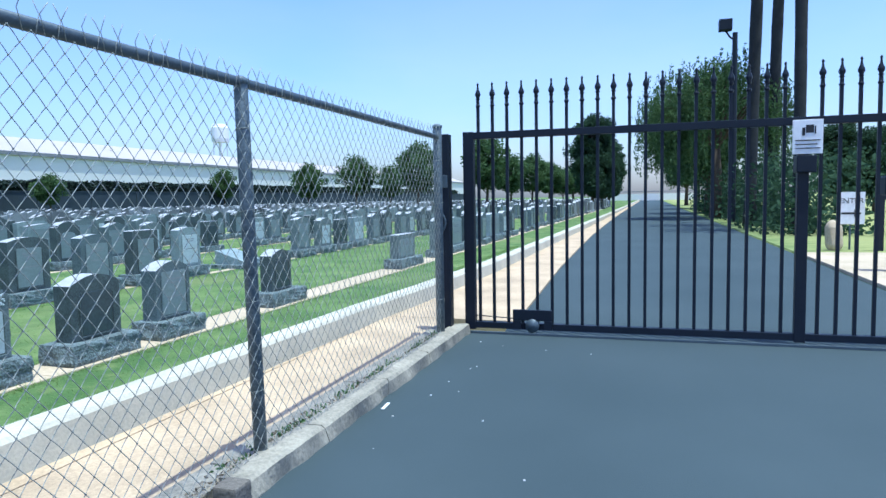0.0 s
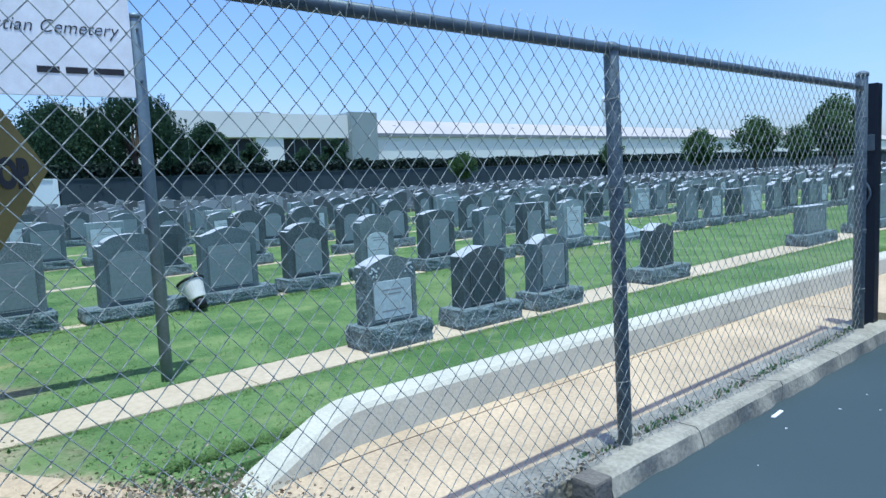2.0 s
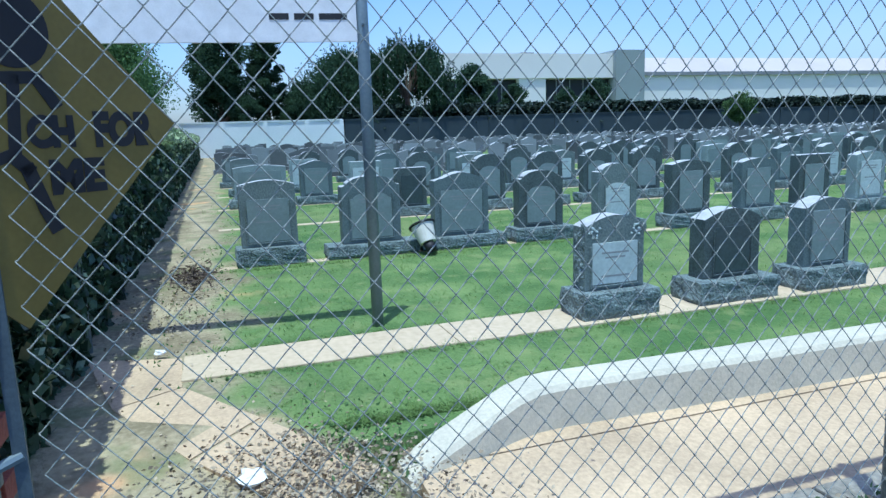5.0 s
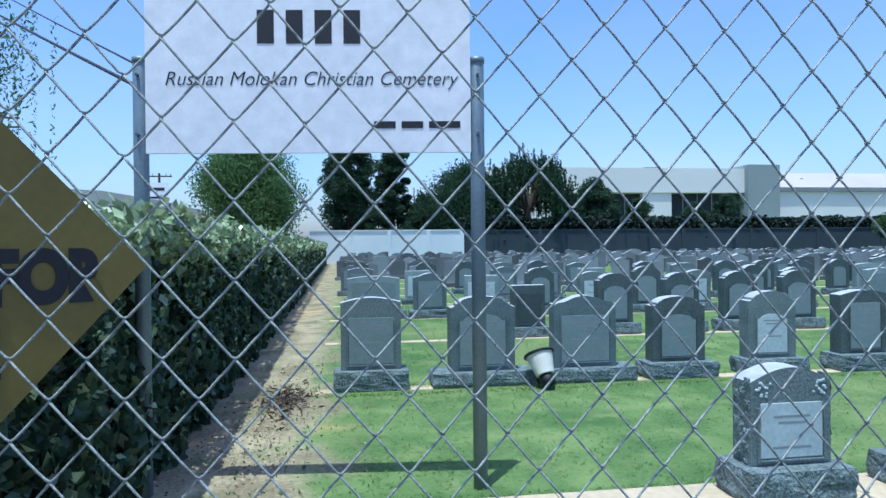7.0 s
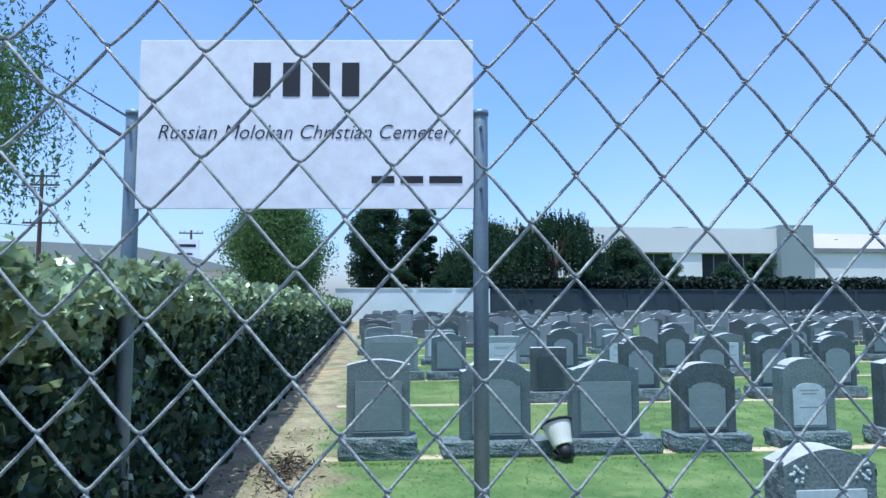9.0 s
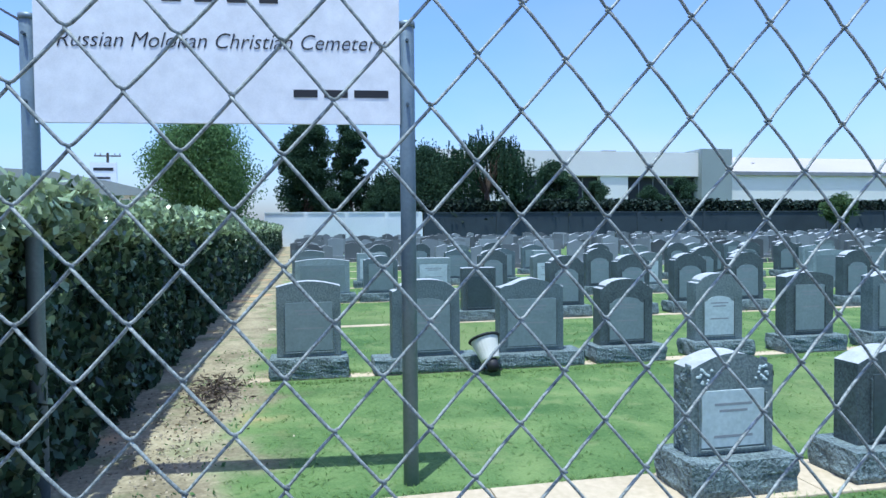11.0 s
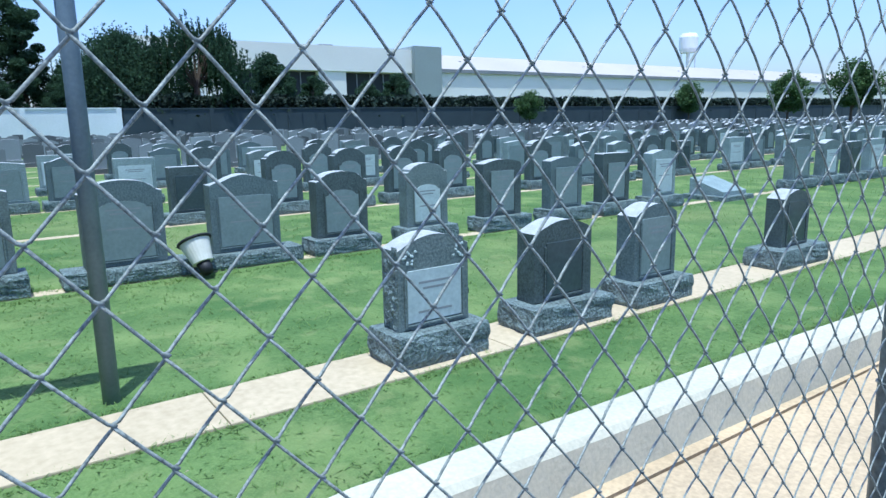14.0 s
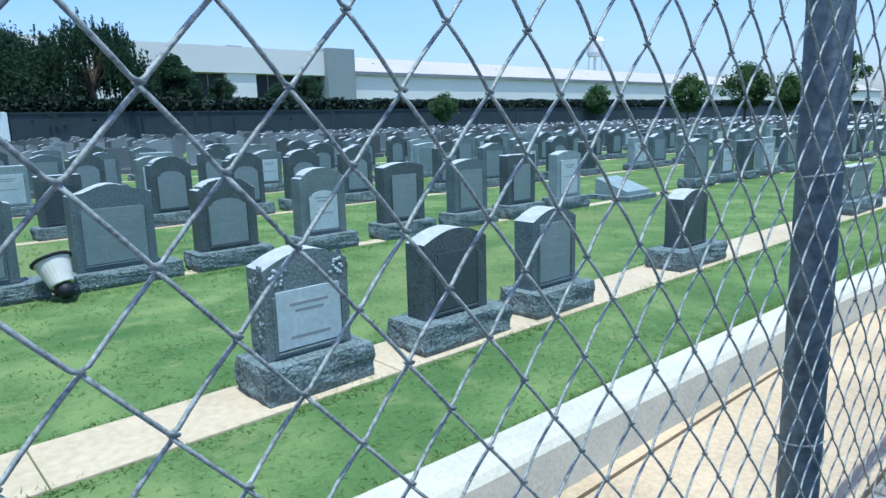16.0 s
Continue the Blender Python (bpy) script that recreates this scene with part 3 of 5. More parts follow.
# ---- name board on two posts ----
def name_board():
    a, b = Vector((-2.86, 2.0, 0)), Vector((-2.68, 3.70, 0))
    d = (b - a)
    turn = math.degrees(math.atan2(d.y, d.x))
    ob = thing("sign_board", "white cemetery name board between two grey posts", "sign", tuple(a), turn)
    w = d.length
    for x in (0, w):
        p = part("post", Geo().tube([(x, 0, -0.1), (x, 0, 2.28), (x, 0, 2.292)], [0.037, 0.037, 0.03], 16), M["pole"], ob, "grey steel pipe post", True)
        part("cap", Geo().tube([(x, 0, 2.27), (x, 0, 2.296)], 0.041, 16), M["pole"], p, "", True)
        for z in (1.9, 2.2):
            part("bolt", Geo().tube([(x, 0.03, z), (x, -0.055, z)], 0.008, 8), M["galv"], p)
    board = part("board", Geo().box(0.035, w - 0.035, -0.034, -0.022, 1.805, 2.645, 0.003), M["white"], ob, "glossy white panel")
    # the face looks towards -y of the board's own axes
    up = Matrix(((1, 0, 0, 0), (0, 0, 1, 0), (0, 1, 0, 0), (0, 0, 0, 1)))
    face = lambda x, z: Matrix.Translation((x, -0.0355, z)) @ pose(0, 0, 0, 90)
    # letters grouped into words at the widest gaps
    g = words("Russian Molokan Christian Cemetery", 0.102, 0.28, thick=-0.0012)
    g.v = [(0.955 * x, y, z) for x, y, z in g.v]
    xs = sorted((min(g.v[i][0] - 0.28 * g.v[i][1] for i in f), max(g.v[i][0] - 0.28 * g.v[i][1] for i in f)) for f in g.f)
    gaps, end = [], xs[0][1]
    for lo, hi in xs:
        gaps.append((lo - end, (lo + end) / 2))
        end = max(end, hi)
    cuts = [-9.0] + sorted(c for _, c in sorted(gaps)[-3:]) + [9.0]
    for lo, hi in zip(cuts, cuts[1:]):
        fs = [f for f in g.f if lo < sum(g.v[i][0] - 0.28 * g.v[i][1] for i in f) / len(f) < hi]
        o = Geo()
        for f in fs:
            o.add([g.v[i] for i in f], [tuple(range(len(f)))])
        part("word", o.turned(face(w / 2 + 0.01, 2.18)), M["ink"], board, "black italic lettering")
    for i in range(4):
        x = w / 2 - 0.26 + i * 0.145
        part("bold_bar", Geo().box(x, x + 0.085, -0.0365, -0.0345, 2.36, 2.53), M["ink"], board)
    x = w - 0.53
    for n in (0.11, 0.11, 0.16):
        part("small_bar", Geo().box(x, x + n, -0.0365, -0.0345, 1.93, 1.965), M["ink"], board)
        x += n + 0.03


name_board()

# ---- yellow diamond sign on its pole ----
def yellow_sign():
    ob = thing("warning_sign", "yellow diamond sign with black shapes and WATCH FOR ME lettering", "sign", (-0.015, 2.455, 1.272), 90 + 43)
    # in its own axes: x to the reader's right, y into the plate, z up
    s, c = 0.372, 0.035
    rim = [(s - c, -c), (s, 0), (s - c, c), (c, s - c), (0, s), (-c, s - c), (-s + c, c), (-s, 0), (-s + c, -c), (-c, -s + c), (0, -s), (c, -s + c)]
    g = Geo().prism([(x + 0.018, z + 0.032) for x, z in rim], 0.0, 0.006)
    g.v = [(y, 0.006 - x, z) for x, y, z in g.v]
    plate = part("plate", g, M["yellow"], ob, "yellow painted diamond plate, darkened to olive for shade")
    disc = Geo().tube([(0.056, -0.0025, 0.2), (0.056, -0.0005, 0.2)], 0.069, 32)
    part("black_disc", disc, M["ink"], plate)

    def bar(x0, z0, x1, z1, w):
        d = Vector((x1 - x0, z1 - z0)).normalized() * w / 2
        q = [(x0 - d.y, z0 + d.x), (x0 + d.y, z0 - d.x), (x1 + d.y, z1 - d.x), (x1 - d.y, z1 + d.x)]
        part("black_stroke", Geo().add([(x, -0.0022, z) for x, z in q] + [(x, -0.0004, z) for x, z in q], [(0, 1, 2, 3), (7, 6, 5, 4), (0, 4, 5, 1), (1, 5, 6, 2), (2, 6, 7, 3), (3, 7, 4, 0)]), M["ink"], plate)

    for x0, z0, x1, z1, w in ((-0.02, 0.075, 0.018, 0.112, 0.026), (0.012, 0.112, 0.095, 0.117, 0.022), (0.09, 0.118, 0.125, 0.062, 0.024), (0.05, 0.12, 0.036, -0.02, 0.022), (-0.03, 0.09, -0.05, -0.02, 0.03),
                             (-0.05, -0.048, 0.032, -0.02, 0.02), (0.028, -0.02, 0.062, -0.055, 0.026), (-0.042, -0.04, -0.074, -0.156, 0.026), (0.052, -0.04, 0.078, -0.122, 0.027), (0.075, -0.115, 0.096, -0.168, 0.027)):
        bar(x0, z0, x1, z1, w)
    for tx, x0, x1, z0, z1 in (("CH", 0.062, 0.152, -0.012, 0.05), ("FOR", 0.194, 0.335, -0.014, 0.058), ("ME", 0.094, 0.207, -0.1, -0.033)):
        a = words(tx, 0.1, thick=0.006)
        lo = [min(v[i] for v in a.v) for i in (0, 1)]
        hi = [max(v[i] for v in a.v) for i in (0, 1)]
        a.v = [(x0 + (v[0] - lo[0]) / (hi[0] - lo[0]) * (x1 - x0), -0.0015 - v[2] * 0.6, z0 + (v[1] - lo[1]) / (hi[1] - lo[1]) * (z1 - z0)) for v in a.v]
        part("lettering", a, M["ink"], plate, "hand-painted black capital letters")
    pole = part("pole", Geo().tube([(-0.09, 0.055, -1.35), (-0.1, 0.055, 0.0), (-0.1, 0.055, 0.24)], 0.043, 18), M["pole"], ob, "blue-grey painted steel pole", True)
    part("clamp", Geo().tube([(-0.094, 0.055, -0.62), (-0.094, 0.055, -0.58)], 0.049, 18), M["pole"], pole, "", True)
    for z in (-0.2, 0.2):
        part("bolt", Geo().tube([(-0.1, -0.006, z), (-0.1, 0.02, z)], 0.008, 8), M["galv"], plate)
    solid("steel_strap", Geo().tube([(0.02, 2.33, 0.66), (0.01, 2.38, 0.68), (-0.002, 2.435, 0.7)], 0.011, 8), M["pole"], "grey steel strap tying pole to the fence", "strap", "")


yellow_sign()

# ---- brick pillar ----
def brick_pillar():
    ob = thing("brick_pillar", "red brick gate pillar with concrete cap behind pole", "pillar", (-0.23, 2.05, 0))
    part("core", Geo().box(-0.185, 0.185, -0.185, 0.185, -0.1, 0.94), M["mortar"], ob)
    part("cap", Geo().box(-0.24, 0.24, -0.24, 0.24, 0.94, 0.99, 0.012), M["old_concrete"], ob)
    long_ = mesh_of("brick", Geo().box(-0.095, 0.095, -0.0475, 0.0475, 0, 0.06, 0.004), M["brick"])
    for r in range(13):
        z = 0.005 + r * 0.072
        for k in range(4):
            m0 = pose(0, 0, z, 0, 0, 90 * k)
            for s in (-0.1, 0.1):
                piece("brick", long_, ob, m0 @ pose(s + (0.052 if r % 2 else -0.052) * 0.9, -0.152, 0))


brick_pillar()

# ---- headstones ----
def top_outline(kind, w, h):
    """Outline of a stone in (y, z): half width w, height h."""
    pts = [(-w, 0), (w, 0)]
    n = 12
    if kind == "serp":
        pts += [(w, h * 0.93)] + [(w - 2 * w * i / n, h * 0.93 + h * 0.07 * math.sin(math.pi * i / n)) for i in range(1, n)] + [(-w, h * 0.93)]
    elif kind == "bow":
        pts += [(w, h * 0.86)] + [(w - 2 * w * i / n, h * 0.86 + h * 0.14 * math.sin(math.pi * i / n)) for i in range(1, n)] + [(-w, h * 0.86)]
    elif kind == "arch":
        pts += [(w, h * 0.86), (w * 0.86, h * 0.87)] + [(w * 0.82 * math.cos(math.pi * i / n), h * 0.87 + h * 0.13 * math.sin(math.pi * i / n)) for i in range(0, n + 1)] + [(-w * 0.86, h * 0.87), (-w, h * 0.86)]
    elif kind == "ogee":
        pts += [(w, h * 0.88)] + [(w - 2 * w * i / n, h * 0.88 + h * 0.12 * (0.5 - 0.5 * math.cos(2 * math.pi * i / n))) for i in range(1, n)] + [(-w, h * 0.88)]
    elif kind == "peak":
        pts += [(w, h * 0.9), (w * 0.5, h * 0.965), (0, h), (-w * 0.5, h * 0.965), (-w, h * 0.9)]
    else:
        pts += [(w, h * 0.985), (w * 0.95, h), (-w * 0.95, h), (-w, h * 0.985)]
    return pts


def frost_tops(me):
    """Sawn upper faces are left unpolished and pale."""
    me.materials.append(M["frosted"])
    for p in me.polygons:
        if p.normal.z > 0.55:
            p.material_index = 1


def headstone(kind, w, h, bw, bh, granite, panel, panel_top=0.75, panel_w=0.72, label="", letters=True, panel_arch=False, th=0.15, bt=0.3, group="headstones in rows", ornament=False):
    ob = thing("headstone", label, "headstone", group=group)
    bm = bmesh.new()
    bmesh.ops.create_cube(bm, size=1, matrix=Matrix.LocRotScale((0, 0, bh / 2), None, (bt, bw, bh)))
    bmesh.ops.subdivide_edges(bm, edges=bm.edges[:], cuts=4, use_grid_fill=True)
    for v in bm.verts:
        side = min(1.0, (bh - v.co.z) / (bh * 0.22))
        if side > 0.01 and v.co.z > 0.001:
            k = noise.noise(v.co * 13 + Vector((w * 31, h * 17, bw * 5)))
            out = Vector((v.co.x / (bt / 2) if abs(v.co.x) > bt * 0.49 else 0, v.co.y / (bw / 2) if abs(v.co.y) > bw * 0.49 else 0, 0))
            v.co += out * (0.006 + 0.02 * k) * side
    part("base", Geo().take(bm), ROUGH_GRANITE, ob, "rough-cut granite base")
    dh = h - bh
    x0, x1 = -th / 2 - 0.02, th / 2 - 0.02
    g = Geo().prism(top_outline(kind, w / 2, dh), x0, x1, 0.009)
    g.v = [(x, y, z + bh) for x, y, z in g.v]
    if ornament:
        chips = Geo()
        rr = random.Random(9)
        for s in (-1, 1):
            for k in range(22):
                z = bh + dh * (0.02 + 0.86 * (k + rr.uniform(0, 0.6)) / 22)
                d, hgt, xx = rr.uniform(0.004, 0.013), rr.uniform(0.015, 0.03), rr.uniform(x0 + 0.025, x1 - 0.025)
                e = s * (w / 2 + d)
                f0 = s * w / 2
                chips.add([(xx - 0.03, f0, z - hgt), (xx + 0.03, f0, z - hgt), (xx + 0.026, f0, z + hgt), (xx - 0.026, f0, z + hgt), (xx, e, z)], [(0, 1, 4), (1, 2, 4), (2, 3, 4), (3, 0, 4)])
    die = part("die", g, GRANITES[granite], ob, "upright granite tablet")
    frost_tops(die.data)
    if ornament:
        tagged(part("pitched_edge", chips, ROUGH_GRANITE, die, "rough pitched stone edge"), kind="stuff")
    pw, z0, z1 = w * panel_w / 2, bh + dh * 0.08, bh + dh * panel_top
    out = top_outline("arch" if panel_arch else "flat", pw, z1 - z0)
    p = Geo().prism([(y, z + z0) for y, z in out], x1 - 0.004, x1 + 0.005, 0.0025)
    pn = part("panel", p, PANELS[panel], die, "polished inscription panel")
    # raised rim round the panel
    rim = Geo()
    for s in (-1, 1):
        rim.box(x1 - 0.002, x1 + 0.01, s * (pw + 0.012) - 0.006, s * (pw + 0.012) + 0.006, z0 - 0.012, z1 - 0.02, 0.003)
    rim.box(x1 - 0.002, x1 + 0.01, -pw - 0.018, pw + 0.018, z0 - 0.02, z0 - 0.008, 0.003)
    part("rim", rim, GRANITES[granite], die)
    if letters and panel != 1:
        z = z1 - 0.06
        for q in (0.6, 0.45, 0.0, 0.0, 0.0, 0.62):
            if q and z > z0 + 0.02:
                part("text_bar", Geo().box(x1 + 0.0045, x1 + 0.0056, -pw * q, pw * q, z - 0.012, z), M["letter"], pn)
            z -= 0.03
    if ornament:
        r = random.Random(3)
        for s in (-1, 1):
            o = Geo()
            for k in range(16):
                y, z = s * (w * 0.36 + r.uniform(-0.045, 0.03)), h - dh * 0.2 + r.uniform(-0.045, 0.03)
                o.tube([(x1 - 0.002, y, z), (x1 + 0.003, y, z), (x1 + 0.005, y, z)], [0.008, 0.007, 0.003], 6)
            part("carved_flower", o, PANELS[2], die, "pale carved flower")
    return ob


STONES = []


def put_stone(ob, x, y, z=0.08, turn=0.0, first=False, lean=0.0):
    m = pose(x, y, z, 0, lean, turn)
    if first:
        ob.matrix_basis = m
        return ob
    return copy_thing(ob, m)


FRONT = -2.305
front = [
    ("bow", 0.43, 0.64, 0.54, 0.165, 0, 2, 0.64, 0.76, "grey granite headstone with pale panel and carved flowers", 5.155, True),
    ("bow", 0.46, 0.62, 0.64, 0.15, 1, 1, 0.74, 0.62, "dark granite headstone with curved top and plain panel", 6.07, False),
    ("bow", 0.42, 0.64, 0.56, 0.15, 3, 0, 0.82, 0.7, "blue-grey granite headstone with gently arched top", 6.91, False),
    ("bow", 0.4, 0.6, 0.72, 0.15, 1, 1, 0.8, 0.66, "small dark granite headstone on a wide base", 8.68, False),
    ("flat", 0.8, 0.55, 1.05, 0.16, 0, 0, 0.8, 0.8, "wide grey granite headstone beside the walk", 12.7, False),
]
for kind, w, h, bw, bh, gr, pa, pt, pww, lab, y, orn in front:
    put_stone(headstone(kind, w, h, bw, bh, gr, pa, pt, pww, lab, panel_arch=False, ornament=orn), FRONT, y, first=True)
second = [
    ("serp", 0.53, 0.8, 0.64, 0.165, 0, 0, 0.72, 0.74, "grey granite headstone with softly arched top beside soil", 3.235, False),
    ("arch", 0.6, 0.79, 0.92, 0.12, 3, 0, 0.76, 0.7, "blue-grey granite headstone on a long shared base", 4.235, True),
    ("ogee", 0.6, 0.78, 0.92, 0.12, 3, 0, 0.72, 0.76, "blue-grey granite headstone with peaked top on shared base", 5.2, False),
    ("arch", 0.53, 0.75, 0.68, 0.14, 1, 0, 0.72, 0.64, "dark carved granite headstone with grey arched panel", 6.12, True),
    ("arch", 0.5, 0.78, 0.62, 0.14, 0, 2, 0.66, 0.62, "grey granite headstone with bright pale panel", 7.08, True),
    ("serp", 0.54, 0.77, 0.68, 0.15, 1, 0, 0.8, 0.6, "dark granite headstone with grey panel on rough base", 8.08, False),
    ("serp", 0.52, 0.75, 0.68, 0.15, 3, 0, 0.8, 0.68, "blue-grey granite headstone with wide panel", 9.07, False),
    ("flat", 0.5, 0.76, 0.66, 0.15, 1, 0, 0.8, 0.62, "dark granite headstone with straight top", 9.95, False),
    ("serp", 0.5, 0.76, 0.64, 0.15, 2, 2, 0.8, 0.7, "light grey granite headstone with pale panel", 10.9, False),
]
for kind, w, h, bw, bh, gr, pa, pt, pww, lab, y, arched in second:
    put_stone(headstone(kind, w, h, bw, bh, gr, pa, pt, pww, lab, panel_arch=arched), -5.235, y, first=True)

# slanted pale ledger in the second row
lg = thing("ledger_stone", "pale flat slanted granite ledger on the grass", "gravestone", (-5.25, 12.3, 0.08))
part("slab", Geo().add([(-0.3, -0.28, 0), (0.25, -0.28, 0), (0.25, 0.3, 0), (-0.3, 0.3, 0), (-0.3, -0.28, 0.3), (0.25, -0.28, 0.12), (0.25, 0.3, 0.12), (-0.3, 0.3, 0.3)], [(0, 3, 2, 1), (4, 5, 6, 7), (0, 1, 5, 4), (1, 2, 6, 5), (2, 3, 7, 6), (3, 0, 4, 7)]), GRANITES[2], lg)
part("plinth", Geo().box(-0.38, 0.33, -0.36, 0.38, -0.02, 0.06, 0.01), ROUGH_GRANITE, lg)

# kinds repeated through the nearer rows
kinds = [
    headstone("serp", 0.55, 0.8, 0.7, 0.15, 0, 0, 0.8, 0.74, "grey granite headstone with softly arched top"),
    headstone("flat", 0.6, 0.72, 0.74, 0.14, 2, 2, 0.8, 0.8, "light grey granite headstone with straight top"),
    headstone("arch", 0.52, 0.84, 0.66, 0.15, 1, 0, 0.74, 0.66, "dark granite headstone with arched top and shoulders", panel_arch=True),
    headstone("ogee", 0.58, 0.78, 0.74, 0.14, 3, 0, 0.78, 0.72, "blue-grey granite headstone with curved top"),
    headstone("peak", 0.5, 0.76, 0.64, 0.15, 0, 2, 0.72, 0.66, "grey granite headstone with peaked top and pale panel"),
    headstone("serp", 0.9, 0.74, 1.1, 0.15, 2, 0, 0.82, 0.82, "wide light granite family headstone"),
    headstone("flat", 0.46, 0.7, 0.6, 0.13, 1, 1, 0.8, 0.7, "small dark granite headstone with straight top"),
]
used = set()
rr = random.Random(11)
spots = []
for r, rx in enumerate(ROWS_X):
    xx = rx - 0.12 if r else rx
    y = {0: 14.6, 1: 14.4, 2: 5.5, 3: 3.5}.get(r, 2.9 + rr.uniform(0, 0.6))
    far = 75 if r == 0 else 120
    while y < far:
        spots.append((r, xx + rr.uniform(-0.06, 0.06), y, rr.choice([0, 0, 1, 2, 2, 3, 3, 4, 5, 6]), rr.uniform(-3, 3), rr.uniform(-1.2, 1.2)))
        y += rr.choice([0.92, 0.98, 1.02, 1.1, 1.25, 1.9]) if r else rr.choice([1.1, 1.25, 1.5, 2.2])
near = sorted([s for s in spots if s[1] > -16.5 and s[2] < 40], key=lambda s: s[1] ** 2 + (s[2] - 3) ** 2)[:280]
near_set = set(near)
for r, x, y, k, turn, lean in near:
    put_stone(kinds[k], x, y, 0.08, turn, first=k not in used, lean=lean)
    used.add(k)


def far_stones():
    g = Geo()
    q = random.Random(5)
    for s in spots:
        if s in near_set:
            continue
        r, x, y, k, turn, lean = s
        w, h, bh = q.uniform(0.24, 0.34), q.uniform(0.66, 0.95), 0.15
        kind = ("serp", "flat", "ogee", "peak")[k % 4]
        m = pose(x, y, 0.06, 0, lean, turn)
        out = [(a, z + bh) for a, z in top_outline(kind, w, h - bh)[::1]]
        a = Geo().box(-0.15, 0.15, -w - 0.07, w + 0.07, 0, bh)
        a.prism(out, -0.08, 0.07)
        a.turned(m)
        g.add(a.v, a.f)
    fs = solid("headstone_field", g, M["far_stone"], "long rows of grey granite headstones across the cemetery", "headstones", "stuff")
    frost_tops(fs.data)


far_stones()

# ---- flower bucket leaning between two stones ----
bk = thing("bucket", "tipped white plastic flower bucket with dark rim", "bucket")
prof = [(0.085, 0.0), (0.125, 0.26)]
part("shell", Geo().tube([(0, 0, 0), (0, 0, 0.003), (0, 0, 0.06), (0, 0, 0.26), (0, 0, 0.262), (0, 0, 0.02)], [0.08, 0.086, 0.095, 0.13, 0.124, 0.08], 24, True), M["bucket"], bk, "white plastic shell")
part("rim", Geo().tube([(0.131 * math.cos(a), 0.131 * math.sin(a), 0.258) for a in np.linspace(0, 2 * math.pi, 25)], 0.017, 8), M["ink"], bk, "black rim", True)
part("foot", Geo().tube([(0.03, 0, -0.13), (0.02, 0, -0.06), (0, 0, 0.004)], [0.05, 0.055, 0.06], 20), M["ink"], bk, "black plastic foot", True)
bk.matrix_basis = pose(-4.93, 4.74, 0.19, 9, -30, 0) @ Matrix.Diagonal((0.95, 0.95, 0.76, 1.0))

# ---- plants ----
def leaf_cloud(points, size, spread=1.0, flat=0.35, seed=1, aspect=1.7):
    """Folded leaves at the given points, each two triangles, as one geometry."""
    r = np.random.default_rng(seed)
    p = np.asarray(points)
    n = len(p)
    d = r.normal(size=(n, 3))
    d[:, 2] *= flat
    d /= np.linalg.norm(d, axis=1)[:, None] + 1e-9
    e = np.cross(d, r.normal(size=(n, 3)))
    e /= np.linalg.norm(e, axis=1)[:, None] + 1e-9
    s = size * r.uniform(0.6, 1.3, n)[:, None]
    a, b = p - d * s * aspect / 2, p + d * s * aspect / 2
    c1, c2 = p + e * s / 2 - d * s * 0.1, p - e * s / 2 - d * s * 0.1
    v = np.stack([a, c1, b, c2], 1).reshape(-1, 3)
    g = Geo()
    g.v = v.tolist()
    g.f = [(4 * i, 4 * i + 1, 4 * i + 2, 4 * i + 3) for i in range(n)]
    return g


